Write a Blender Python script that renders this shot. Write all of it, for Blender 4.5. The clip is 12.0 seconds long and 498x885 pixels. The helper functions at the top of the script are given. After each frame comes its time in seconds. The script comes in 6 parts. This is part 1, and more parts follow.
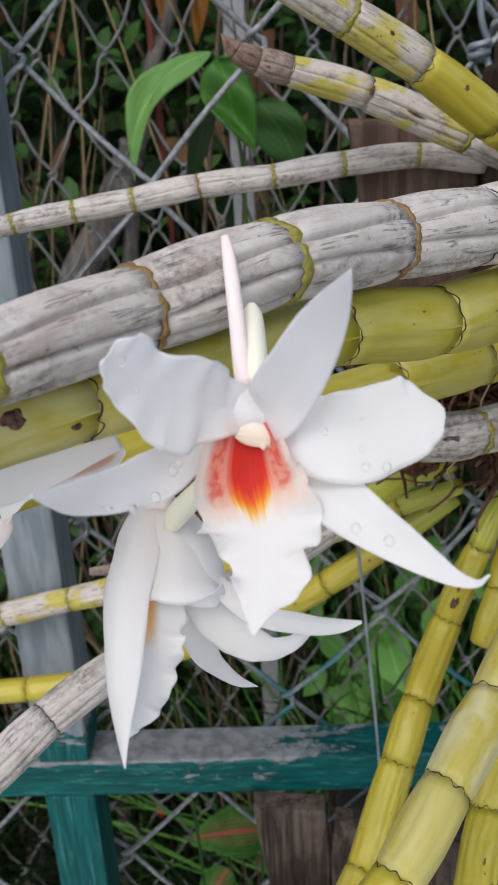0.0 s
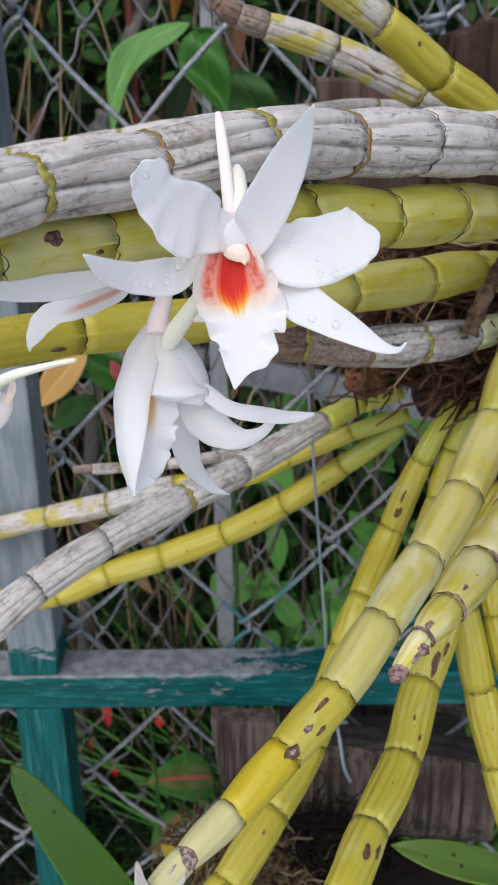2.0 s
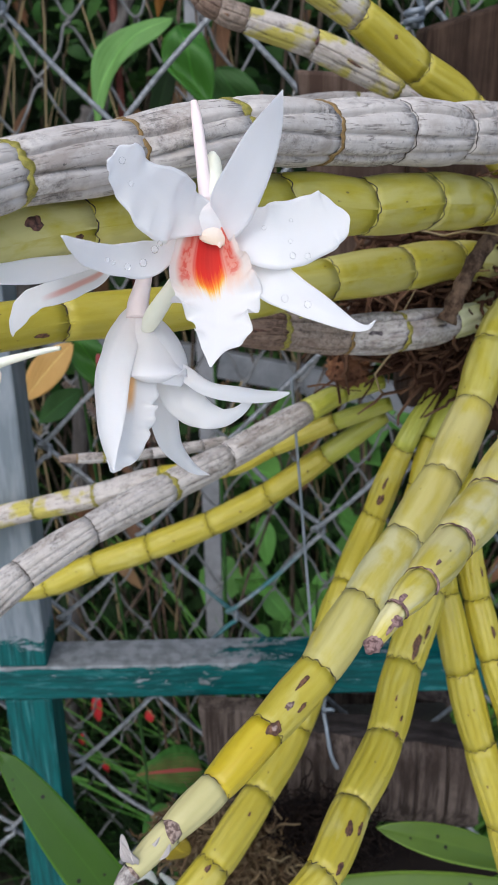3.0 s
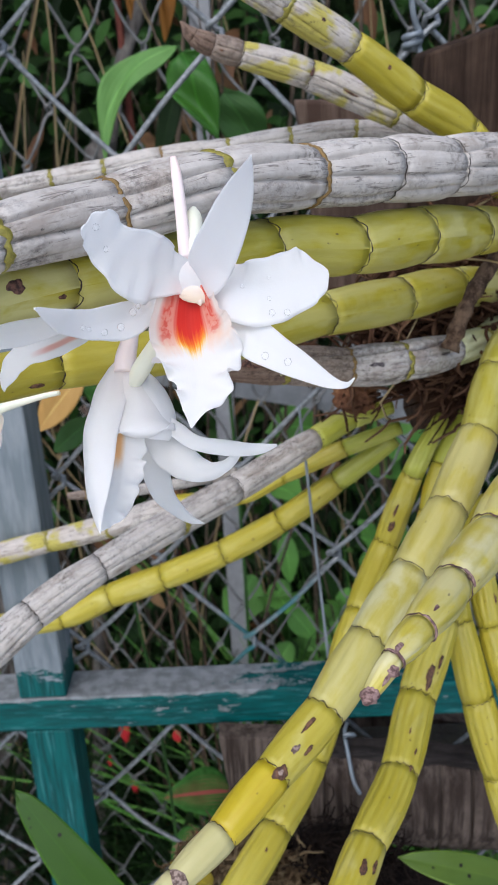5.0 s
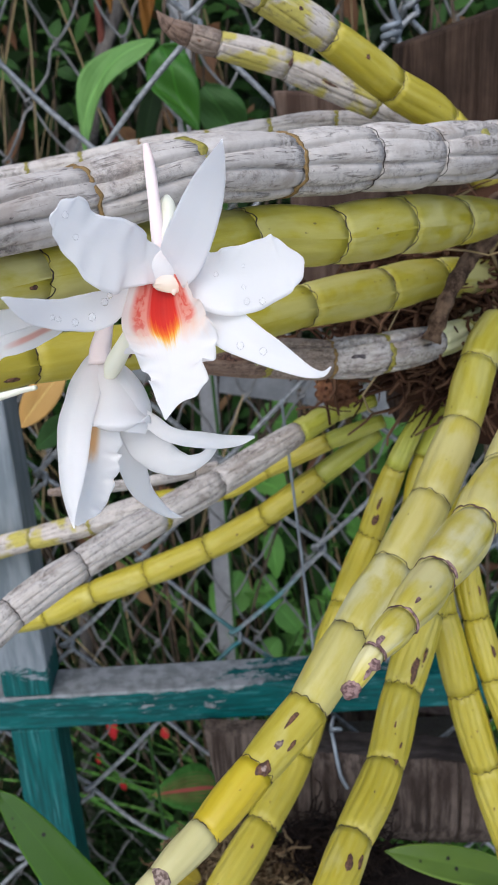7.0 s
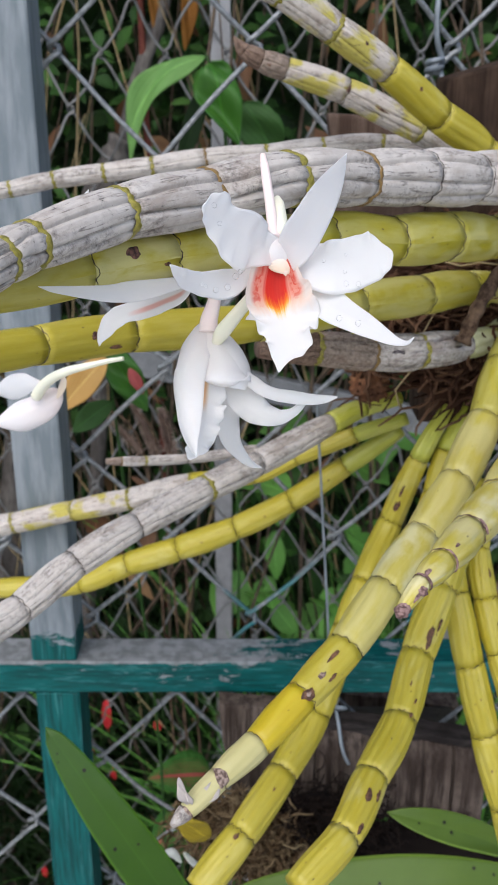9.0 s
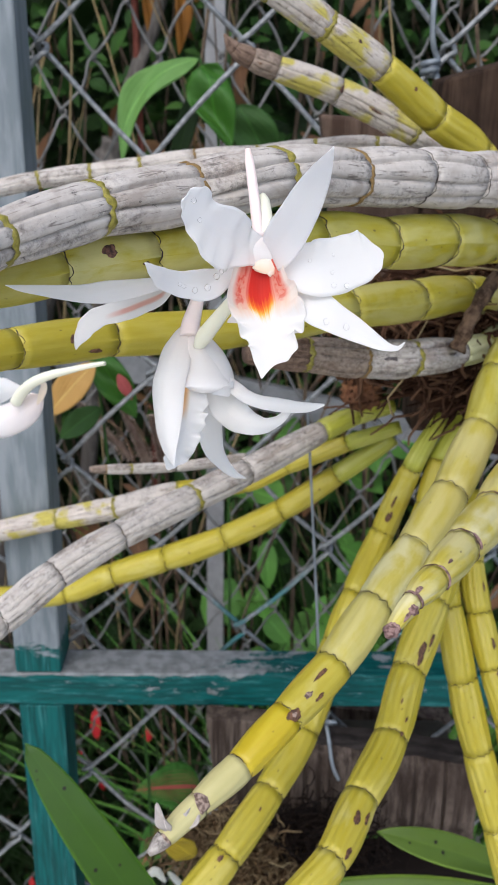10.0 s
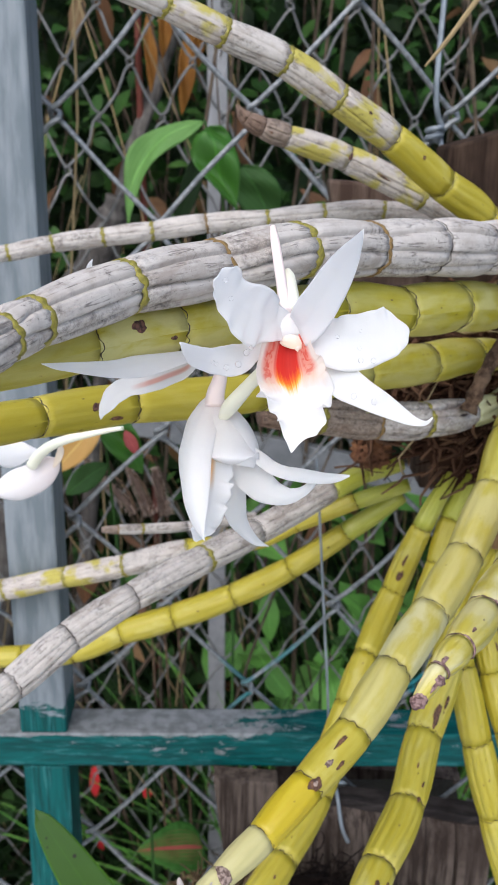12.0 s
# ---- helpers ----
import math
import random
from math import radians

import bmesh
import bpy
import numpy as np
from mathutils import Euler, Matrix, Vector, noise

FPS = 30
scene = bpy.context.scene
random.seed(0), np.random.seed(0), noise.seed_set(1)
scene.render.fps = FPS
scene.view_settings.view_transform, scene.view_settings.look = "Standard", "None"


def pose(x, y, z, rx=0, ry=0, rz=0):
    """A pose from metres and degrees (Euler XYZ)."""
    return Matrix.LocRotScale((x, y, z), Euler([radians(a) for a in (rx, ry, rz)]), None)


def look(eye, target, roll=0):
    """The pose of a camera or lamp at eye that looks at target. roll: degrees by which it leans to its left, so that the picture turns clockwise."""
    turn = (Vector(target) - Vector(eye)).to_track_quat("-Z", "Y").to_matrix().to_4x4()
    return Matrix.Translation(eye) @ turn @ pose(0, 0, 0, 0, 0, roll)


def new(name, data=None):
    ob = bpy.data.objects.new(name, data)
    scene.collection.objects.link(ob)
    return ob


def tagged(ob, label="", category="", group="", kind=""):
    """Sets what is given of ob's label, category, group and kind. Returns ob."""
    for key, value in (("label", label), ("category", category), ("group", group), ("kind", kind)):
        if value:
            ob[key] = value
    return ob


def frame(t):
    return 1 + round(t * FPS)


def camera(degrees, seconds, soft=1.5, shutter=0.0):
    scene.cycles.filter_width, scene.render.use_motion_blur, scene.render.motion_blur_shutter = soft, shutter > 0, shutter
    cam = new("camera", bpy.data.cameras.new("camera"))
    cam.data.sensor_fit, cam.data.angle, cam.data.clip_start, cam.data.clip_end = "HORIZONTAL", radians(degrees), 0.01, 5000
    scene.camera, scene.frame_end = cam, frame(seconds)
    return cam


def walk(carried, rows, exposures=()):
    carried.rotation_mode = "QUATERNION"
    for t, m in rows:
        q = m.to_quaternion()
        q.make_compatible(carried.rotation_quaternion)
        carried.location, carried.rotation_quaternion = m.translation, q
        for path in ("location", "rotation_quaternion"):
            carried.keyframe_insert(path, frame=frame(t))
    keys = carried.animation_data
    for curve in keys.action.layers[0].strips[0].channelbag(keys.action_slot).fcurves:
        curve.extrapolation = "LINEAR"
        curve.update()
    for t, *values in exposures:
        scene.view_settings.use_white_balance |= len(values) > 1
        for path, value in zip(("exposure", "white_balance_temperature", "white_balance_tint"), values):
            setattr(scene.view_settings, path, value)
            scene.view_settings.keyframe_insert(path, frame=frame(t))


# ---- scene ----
cam = camera(30.4, 12.0, soft=1.6)
ROWS = [
    (0, 0.08227, 0.07183, 1.29290, 67.652, 3.127, 1.551),
    (0.5, 0.08135, 0.05494, 1.29216, 67.419, 2.658, 1.364),
    (1, 0.07305, 0.03049, 1.28136, 67.260, 1.873, 0.893),
    (1.5, 0.07400, 0.01463, 1.27785, 67.393, 1.022, 0.517),
    (2, 0.07851, 0.00891, 1.27580, 67.221, 0.620, -0.146),
    (2.5, 0.07393, 0.00379, 1.27564, 67.115, 0.511, -0.521),
    (2.7, 0.07770, 0.00160, 1.27358, 67.071, 0.571, -0.752),
    (4.3, 0.08589, -0.00036, 1.27841, 67.263, 2.095, -0.374),
    (4.5, 0.08484, 0.00527, 1.27633, 67.383, 2.336, -0.209),
    (5, 0.09103, 0.00541, 1.28318, 67.803, 2.835, -0.111),
    (5.5, 0.09555, 0.00321, 1.27941, 67.649, 3.216, -0.415),
    (6, 0.09507, 0.00531, 1.27564, 67.324, 3.333, -0.952),
    (6.5, 0.09367, 0.00370, 1.27981, 67.170, 3.212, -1.052),
    (7, 0.09329, 0.00830, 1.28068, 67.520, 3.054, -1.111),
    (7.5, 0.09023, 0.00523, 1.29015, 68.175, 2.427, -0.948),
    (7.7, 0.08270, 0.00061, 1.29211, 68.276, 2.115, -0.734),
    (9.3, 0.06577, -0.04778, 1.28246, 68.478, -0.604, -0.252),
    (9.5, 0.07220, -0.03942, 1.28144, 68.583, -0.720, -0.259),
    (10, 0.06956, -0.03117, 1.28008, 68.835, -0.753, -0.415),
    (10.5, 0.06824, -0.02134, 1.28199, 69.211, -0.955, -0.773),
    (11, 0.06351, -0.00869, 1.28082, 69.871, -1.193, -1.122),
    (11.5, 0.07269, -0.01632, 1.28677, 70.921, -1.254, -1.178),
    (12, 0.06075, -0.03101, 1.28709, 71.831, -0.703, -0.702),
]
cam.data.dof.use_dof, cam.data.dof.focus_distance, cam.data.dof.aperture_fstop = True, 0.238, 60.0
walk(cam, [(t, pose(x, y, z, rx, ry, rz)) for t, x, y, z, rx, ry, rz in ROWS], exposures=[(0.0, 0.14, 6250.0, 9.0), (1.0, 0.20, 6100.0, 9.0), (6.0, 0.31, 5850.0, 9.0), (10.0, 0.38, 6150.0, 9.0), (12.0, 0.46, 6050.0, 9.0)])

# ---- daylight: bright overcast sky ----
world = bpy.data.worlds.new("sky")
scene.world = world
world.use_nodes = True
wn, wl = world.node_tree.nodes, world.node_tree.links
sky = wn.new("ShaderNodeTexSky")
sky.sky_type = "NISHITA"
sky.sun_disc = False
sky.sun_elevation = radians(58)
sky.sun_rotation = radians(200)
sky.dust_density = 4.0
wn["Background"].inputs["Strength"].default_value = 0.15
wl.new(sky.outputs["Color"], wn["Background"].inputs["Color"])
sun = new("sun", bpy.data.lights.new("sun", "SUN"))
sun.data.energy = 1.25
sun.data.angle = radians(85)
sun.data.color = (1.0, 0.98, 0.96)
sun.matrix_world = look((-0.5, -2.4, 2.7), (0.1, 0.3, 1.0))


# ---- materials ----
class Mat:
    """A node material with short calls."""

    def __init__(self, name, rough=0.6, metal=0.0, spec=0.5):
        self.m = bpy.data.materials.new(name)
        self.m.use_nodes = True
        self.t = self.m.node_tree
        self.p = self.t.nodes["Principled BSDF"]
        self.p.inputs["Roughness"].default_value = rough
        self.p.inputs["Metallic"].default_value = metal
        self.p.inputs["Specular IOR Level"].default_value = spec
        self.co = self.t.nodes.new("ShaderNodeTexCoord")

    def node(self, kind, **inputs):
        n = self.t.nodes.new(kind)
        for k, v in inputs.items():
            self.put(v, n.inputs[k.replace("_", " ")])
        return n

    def put(self, v, socket):
        if isinstance(v, bpy.types.NodeSocket):
            self.t.links.new(v, socket)
        else:
            socket.default_value = v

    def at(self, space="Object", scale=(1, 1, 1)):
        n = self.node("ShaderNodeMapping", Vector=self.co.outputs[space])
        n.inputs["Scale"].default_value = scale
        return n.outputs["Vector"]

    def noise(self, vec, scale, detail=4.0, rough=0.6, warp=0.0):
        return self.node("ShaderNodeTexNoise", Vector=vec, Scale=scale, Detail=detail, Roughness=rough, Distortion=warp).outputs["Fac"]

    def ramp(self, fac, stops):
        n = self.node("ShaderNodeValToRGB", Fac=fac)
        e = n.color_ramp.elements
        while len(e) < len(stops):
            e.new(0.5)
        for el, (pos, c) in zip(e, stops):
            el.position = pos
            el.color = (*c, 1) if len(c) == 3 else c
        return n.outputs["Color"]

    def step(self, fac, lo, hi):
        n = self.node("ShaderNodeMapRange", Value=fac)
        n.inputs["From Min"].default_value, n.inputs["From Max"].default_value = lo, hi
        return n.outputs["Result"]

    def math(self, op, a, b=0.0):
        n = self.t.nodes.new("ShaderNodeMath")
        n.operation = op
        self.put(a, n.inputs[0])
        self.put(b, n.inputs[1])
        return n.outputs[0]

    def mix(self, fac, a, b, blend="MIX"):
        n = self.t.nodes.new("ShaderNodeMix")
        n.data_type, n.blend_type = "RGBA", blend
        self.put(fac, n.inputs[0])
        self.put(a if isinstance(a, bpy.types.NodeSocket) else (*a, 1), n.inputs[6])
        self.put(b if isinstance(b, bpy.types.NodeSocket) else (*b, 1), n.inputs[7])
        return n.outputs[2]

    def random(self):
        return self.t.nodes.new("ShaderNodeObjectInfo").outputs["Random"]

    def island(self):
        return self.t.nodes.new("ShaderNodeNewGeometry").outputs["Random Per Island"]

    def bump(self, height, strength=0.3, distance=0.001):
        n = self.node("ShaderNodeBump", Height=height, Strength=strength, Distance=distance)
        self.t.links.new(n.outputs["Normal"], self.p.inputs["Normal"])

    def thin(self, color, share):
        """Lets some light through, as a petal or leaf does."""
        tr = self.node("ShaderNodeBsdfTranslucent")
        self.put(color, tr.inputs["Color"])
        mix = self.t.nodes.new("ShaderNodeMixShader")
        mix.inputs[0].default_value = share
        self.t.links.new(self.p.outputs[0], mix.inputs[1])
        self.t.links.new(tr.outputs[0], mix.inputs[2])
        self.t.links.new(mix.outputs[0], self.t.nodes["Material Output"].inputs["Surface"])

    def done(self, color, rough=None):
        self.put(color if isinstance(color, bpy.types.NodeSocket) else (*color, 1), self.p.inputs["Base Color"])
        if rough is not None:
            self.put(rough, self.p.inputs["Roughness"])
        return self.m


def shifted(m, vec):
    """Moves a pattern by the object's own random number, so that alike parts differ."""
    n = m.t.nodes.new("ShaderNodeVectorMath")
    n.operation = "MULTIPLY_ADD"
    m.put(m.random(), n.inputs[0])
    n.inputs[1].default_value = (37.0, 91.0, 13.0)
    m.put(vec, n.inputs[2])
    return n.outputs[0]


def cane_skin(name, deep, mid, pale, film, dots):
    """Ripe cane: glossy skin, pale waxy film that peels in long patches, dark dots. UV is in centimetres round and along."""
    m = Mat(name, 0.38)
    uv = shifted(m, m.co.outputs["UV"])
    long = m.node("ShaderNodeMapping", Vector=uv)
    long.inputs["Scale"].default_value = (2.2, 0.28, 1)
    streak = m.noise(long.outputs["Vector"], 1.6, 6, 0.65)
    wax = m.node("ShaderNodeMapping", Vector=uv)
    wax.inputs["Scale"].default_value = (1.1, 0.45, 1)
    blot = m.noise(wax.outputs["Vector"], 0.9, 5, 0.55, 0.4)
    col = m.mix(m.step(streak, 0.34, 0.66), deep, mid)
    patch = m.step(m.math("ADD", blot, m.math("MULTIPLY", m.math("SUBTRACT", streak, 0.5), 0.14)), 0.53 - film, 0.70 - film)
    patch = m.math("MULTIPLY", patch, m.math("MULTIPLY", m.step(m.random(), -0.2, 0.6), 0.9))
    col = m.mix(patch, col, pale)
    slit = m.node("ShaderNodeMapping", Vector=uv)
    slit.inputs["Scale"].default_value = (1.5, 0.6, 1)
    speck = m.node("ShaderNodeTexVoronoi", Vector=slit.outputs["Vector"], Scale=2.0)
    few = m.noise(uv, 3.1, 2)
    spot = m.math("MULTIPLY", m.step(speck.outputs["Distance"], 0.12, 0.07), m.step(few, 0.50, 0.58))
    col = m.mix(m.math("MULTIPLY", spot, dots), col, (0.06, 0.03, 0.012))
    fine = m.node("ShaderNodeMapping", Vector=uv)
    fine.inputs["Scale"].default_value = (14, 0.7, 1)
    m.bump(m.noise(fine.outputs["Vector"], 1.0, 4), 0.25, 0.0004)
    return m.done(col, m.step(m.math("ADD", patch, streak), -0.9, 2.6))


def sheath_skin(name, light, mid, dark, bare=0.0, mildew=0.0):
    """Dry papery sheath: pale, brown dashes along the grain, smudges of black mildew; bare is the share torn away over the yellow skin."""
    m = Mat(name, 0.8, spec=0.3)
    uv = shifted(m, m.co.outputs["UV"])

    def drawn(x, y):
        n = m.node("ShaderNodeMapping", Vector=uv)
        n.inputs["Scale"].default_value = (x, y, 1)
        return n.outputs["Vector"]

    fibre = m.noise(drawn(10, 0.4), 1.0, 6, 0.65)
    wide = m.noise(drawn(1.0, 0.55), 1.0, 5, 0.62, 0.5)
    soft = tuple(0.55 * a + 0.45 * b for a, b in zip(light, mid))
    mottle = m.noise(drawn(1.0, 0.7), 2.6, 6, 0.68, 0.3)
    col = m.mix(m.step(m.math("ADD", m.math("MULTIPLY", fibre, 0.4), m.math("MULTIPLY", mottle, 0.6)), 0.36, 0.60), soft, light)
    col = m.mix(m.math("MULTIPLY", m.step(wide, 0.50, 0.66), 0.75), col, mid)
    if bare:
        torn = m.math("ADD", m.noise(uv, 0.5, 3, 0.55, 0.3), m.math("MULTIPLY", m.math("SUBTRACT", fibre, 0.5), 0.12))
        col = m.mix(m.step(torn, 0.64 - bare, 0.74 - bare), col, (0.45, 0.39, 0.09))
    dash = m.step(m.math("ABSOLUTE", m.math("SUBTRACT", m.noise(drawn(2.6, 0.16), 1.0, 4, 0.55, 0.2), 0.5)), 0.020, 0.004)
    dash = m.math("MULTIPLY", dash, m.step(m.noise(uv, 1.3, 3), 0.44, 0.56))
    col = m.mix(m.math("MULTIPLY", dash, 0.7), col, tuple(c * 0.32 for c in mid))
    mil = m.noise(drawn(1.0, 0.6), 6.0, 9, 0.78)
    where = m.noise(drawn(1.0, 0.7), 0.75, 4, 0.6)
    smudge = m.math("MULTIPLY", m.step(mil, 0.44, 0.62), m.step(where, 0.56 - mildew, 0.68 - mildew))
    speck = m.math("MULTIPLY", m.step(mil, 0.60, 0.65), m.step(where, 0.40 - mildew, 0.52))
    col = m.mix(m.math("MULTIPLY", m.math("MAXIMUM", m.math("MULTIPLY", smudge, 0.72), speck), 0.92), col, dark)
    m.bump(m.math("SUBTRACT", m.math("ADD", fibre, m.math("MULTIPLY", mil, 0.4)), m.math("MULTIPLY", dash, 0.5)), 0.45, 0.0006)
    return m.done(col)


SKIN = {
    "y": cane_skin("ripe_yellow_cane", (0.3906, 0.3208, 0.02009), (0.4417, 0.3739, 0.04352), (0.5022, 0.4464, 0.1256), 0.0, 0.85),
    "w": cane_skin("waxy_pale_cane", (0.4185, 0.3534, 0.05022), (0.465, 0.3999, 0.0837), (0.558, 0.5254, 0.2762), 0.16, 0.5),
    "o": cane_skin("olive_yellow_cane", (0.3395, 0.2902, 0.01256), (0.3999, 0.3534, 0.03766), (0.4743, 0.4464, 0.1758), 0.12, 0.7),
    "f": cane_skin("pale_green_foot", (0.3162, 0.3208, 0.1088), (0.4278, 0.4371, 0.2009), (0.5208, 0.5254, 0.3181), 0.08, 0.3),
    "n": cane_skin("young_green_cane", (0.3348, 0.3441, 0.0293), (0.4278, 0.4325, 0.05859), (0.4836, 0.4743, 0.1423), 0.02, 0.4),
    "g": sheath_skin("grey_papery_sheath", (0.5664, 0.528, 0.4848), (0.3168, 0.2669, 0.2256), (0.0576, 0.04608, 0.04032), 0.0, 0.09),
    "t": sheath_skin("streaked_brown_sheath", (0.3456, 0.2784, 0.2256), (0.1248, 0.06912, 0.0432), (0.0336, 0.02016, 0.0144), 0.0, 0.18),
    "b": sheath_skin("brown_dry_sheath", (0.192, 0.1296, 0.0912), (0.096, 0.0528, 0.0336), (0.0432, 0.02592, 0.01728)),
    "v": cane_skin("vivid_yellow_cane", (0.4557, 0.3395, 0.006696), (0.4929, 0.386, 0.01339), (0.5115, 0.4185, 0.05022), 0.0, 0.4),
    "u": cane_skin("patchy_waxy_cane", (0.4371, 0.3674, 0.04185), (0.4929, 0.4278, 0.09207), (0.5673, 0.5254, 0.2846), 0.10, 0.6),
    "x": cane_skin("chalky_cane", (0.4185, 0.3627, 0.07533), (0.465, 0.4092, 0.1339), (0.5673, 0.5347, 0.3097), 0.26, 0.5),
    "q": sheath_skin("torn_sheath_over_yellow", (0.5568, 0.5088, 0.4608), (0.3264, 0.2688, 0.2208), (0.072, 0.0528, 0.0432), 0.16, 0.03),
    "m": sheath_skin("torn_brown_sheath", (0.24, 0.168, 0.1248), (0.096, 0.04032, 0.02112), (0.02688, 0.01536, 0.01152), 0.0, 0.16),
    "h": sheath_skin("mildewed_sheath", (0.5184, 0.48, 0.4416), (0.24, 0.192, 0.1632), (0.048, 0.03648, 0.03264), 0.0, 0.21),
}


def plain_ring(name, col, rough=0.7):
    m = Mat(name, rough)
    n = m.noise(m.at("Object"), 900, 3)
    return m.done(m.mix(m.step(n, 0.35, 0.65), col, tuple(c * 0.55 for c in col)))


RING = {"d": plain_ring("dark_node_line", (0.030, 0.018, 0.012)), "o": plain_ring("olive_node_band", (0.30, 0.26, 0.04), 0.5),
        "r": plain_ring("rusty_node_band", (0.26, 0.16, 0.05)), "p": plain_ring("purple_brown_node", (0.11, 0.055, 0.045))}


def petal_skin(name, base, blush, reach=0.35, share=0.53):
    m = Mat(name, 0.55, spec=0.22)
    uv = m.co.outputs["UV"]
    veins = m.node("ShaderNodeMapping", Vector=uv)
    veins.inputs["Scale"].default_value = (26, 1.2, 1)
    v = m.noise(veins.outputs["Vector"], 1.0, 4)
    along = m.node("ShaderNodeSeparateXYZ", Vector=uv).outputs["Y"]
    col = m.mix(m.step(along, reach, 0.0), base, blush)
    col = m.mix(m.math("MULTIPLY", m.step(v, 0.5, 0.8), 0.10), col, tuple(c * 0.9 for c in base))
    m.bump(m.math("ADD", m.math("MULTIPLY", v, 0.7), m.noise(m.at("Object"), 2500, 2)), 0.16, 0.0003)
    m.p.inputs["Subsurface Weight"].default_value = 0.15
    m.p.inputs["Subsurface Radius"].default_value = (0.001, 0.0009, 0.0008)
    m.p.inputs["Subsurface Scale"].default_value = 1.0
    m.thin(m.mix(0.85, col, (1.0, 1.0, 1.0)), share)
    return m.done(col)


PETAL = petal_skin("white_petal", (0.915, 0.91, 0.908), (0.92, 0.895, 0.875))
HOOD = petal_skin("blushed_sepal_base", (0.92, 0.912, 0.908), (0.92, 0.845, 0.815), 0.40, 0.5)
PINKHOOD = petal_skin("pink_flushed_petal", (0.94, 0.90, 0.89), (0.93, 0.80, 0.77), 0.8, 0.3)
PINK = petal_skin("blush_pink_stalk", (0.92, 0.79, 0.755), (0.91, 0.74, 0.70), 0.35, 0.15)
CREAM = petal_skin("cream_green_spur", (0.95, 0.94, 0.76), (0.93, 0.93, 0.76), 0.35, 0.15)
CAP = petal_skin("cream_column", (0.82, 0.69, 0.54), (0.88, 0.78, 0.70), 0.7, 0.2)


def lip_skin():
    """White lip: red tongue with an orange-yellow fringe, red veins on the side lobes, pale rim."""
    m = Mat("lip_white_red_throat", 0.5, spec=0.25)
    uv = m.node("ShaderNodeSeparateXYZ", Vector=m.co.outputs["UV"])
    u, v = uv.outputs["X"], uv.outputs["Y"]
    au = m.math("ABSOLUTE", u)
    rough = m.noise(m.co.outputs["UV"], 9, 4)
    strip = m.node("ShaderNodeMapping", Vector=m.co.outputs["UV"])
    strip.inputs["Scale"].default_value = (22, 1.5, 1)
    ray = m.noise(strip.outputs["Vector"], 1.0, 3)
    stray = m.math("SUBTRACT", ray, 0.5)
    heart = m.math("ADD", m.math("ADD", m.math("MULTIPLY", m.step(au, 0.06, 0.9), 0.30), v), m.math("MULTIPLY", stray, 0.22))
    col = m.ramp(heart, [(0.0, (0.62, 0.02, 0.016)), (0.27, (0.78, 0.05, 0.03)), (0.34, (0.90, 0.22, 0.03)), (0.39, (0.94, 0.58, 0.10)), (0.44, (0.93, 0.86, 0.70)), (0.49, (0.915, 0.91, 0.908))])
    flank = m.ramp(m.math("ADD", v, m.math("MULTIPLY", m.math("SUBTRACT", rough, 0.5), 0.12)), [(0.0, (0.82, 0.30, 0.23)), (0.24, (0.88, 0.46, 0.36)), (0.34, (0.92, 0.74, 0.62)), (0.46, (0.915, 0.905, 0.895))])
    col = m.mix(m.step(m.math("ADD", au, m.math("MULTIPLY", stray, 0.10)), 0.24, 0.34), col, flank)
    fan = m.node("ShaderNodeMapping", Vector=m.co.outputs["UV"])
    fan.inputs["Scale"].default_value = (7, 24, 1)
    fan.inputs["Rotation"].default_value = (0, 0, 0.5)
    vein = m.noise(fan.outputs["Vector"], 1.0, 3, 0.5, 0.4)
    where = m.math("MULTIPLY", m.math("MULTIPLY", m.step(au, 0.34, 0.42), m.step(au, 0.76, 0.58)), m.step(v, 0.35, 0.25))
    col = m.mix(m.math("MULTIPLY", m.math("MULTIPLY", where, m.step(vein, 0.46, 0.58)), 0.8), col, (0.78, 0.12, 0.08))
    col = m.mix(m.math("MULTIPLY", m.step(au, 0.58, 0.76), m.step(v, 0.44, 0.34)), col, (0.93, 0.875, 0.82))
    m.bump(m.math("ADD", rough, ray), 0.15, 0.0004)
    m.thin(col, 0.5)
    return m.done(col)



def spotted_lip():
    """White lip with a small orange mark at one side of its foot."""
    m = Mat("white_lip_orange_mark", 0.55, spec=0.22)
    uv = m.node("ShaderNodeSeparateXYZ", Vector=m.co.outputs["UV"])
    u, v = uv.outputs["X"], uv.outputs["Y"]
    n = m.math("MULTIPLY", m.math("SUBTRACT", m.noise(m.co.outputs["UV"], 8, 3), 0.5), 0.12)
    mark_ = m.math("MULTIPLY", m.step(u, -0.05, 0.3), m.step(m.math("ADD", v, n), 0.36, 0.24))
    col = m.mix(m.math("MULTIPLY", mark_, 0.95), (0.915, 0.91, 0.908), (0.90, 0.46, 0.08))
    m.thin(m.mix(0.85, col, (1.0, 1.0, 1.0)), 0.56)
    return m.done(col)


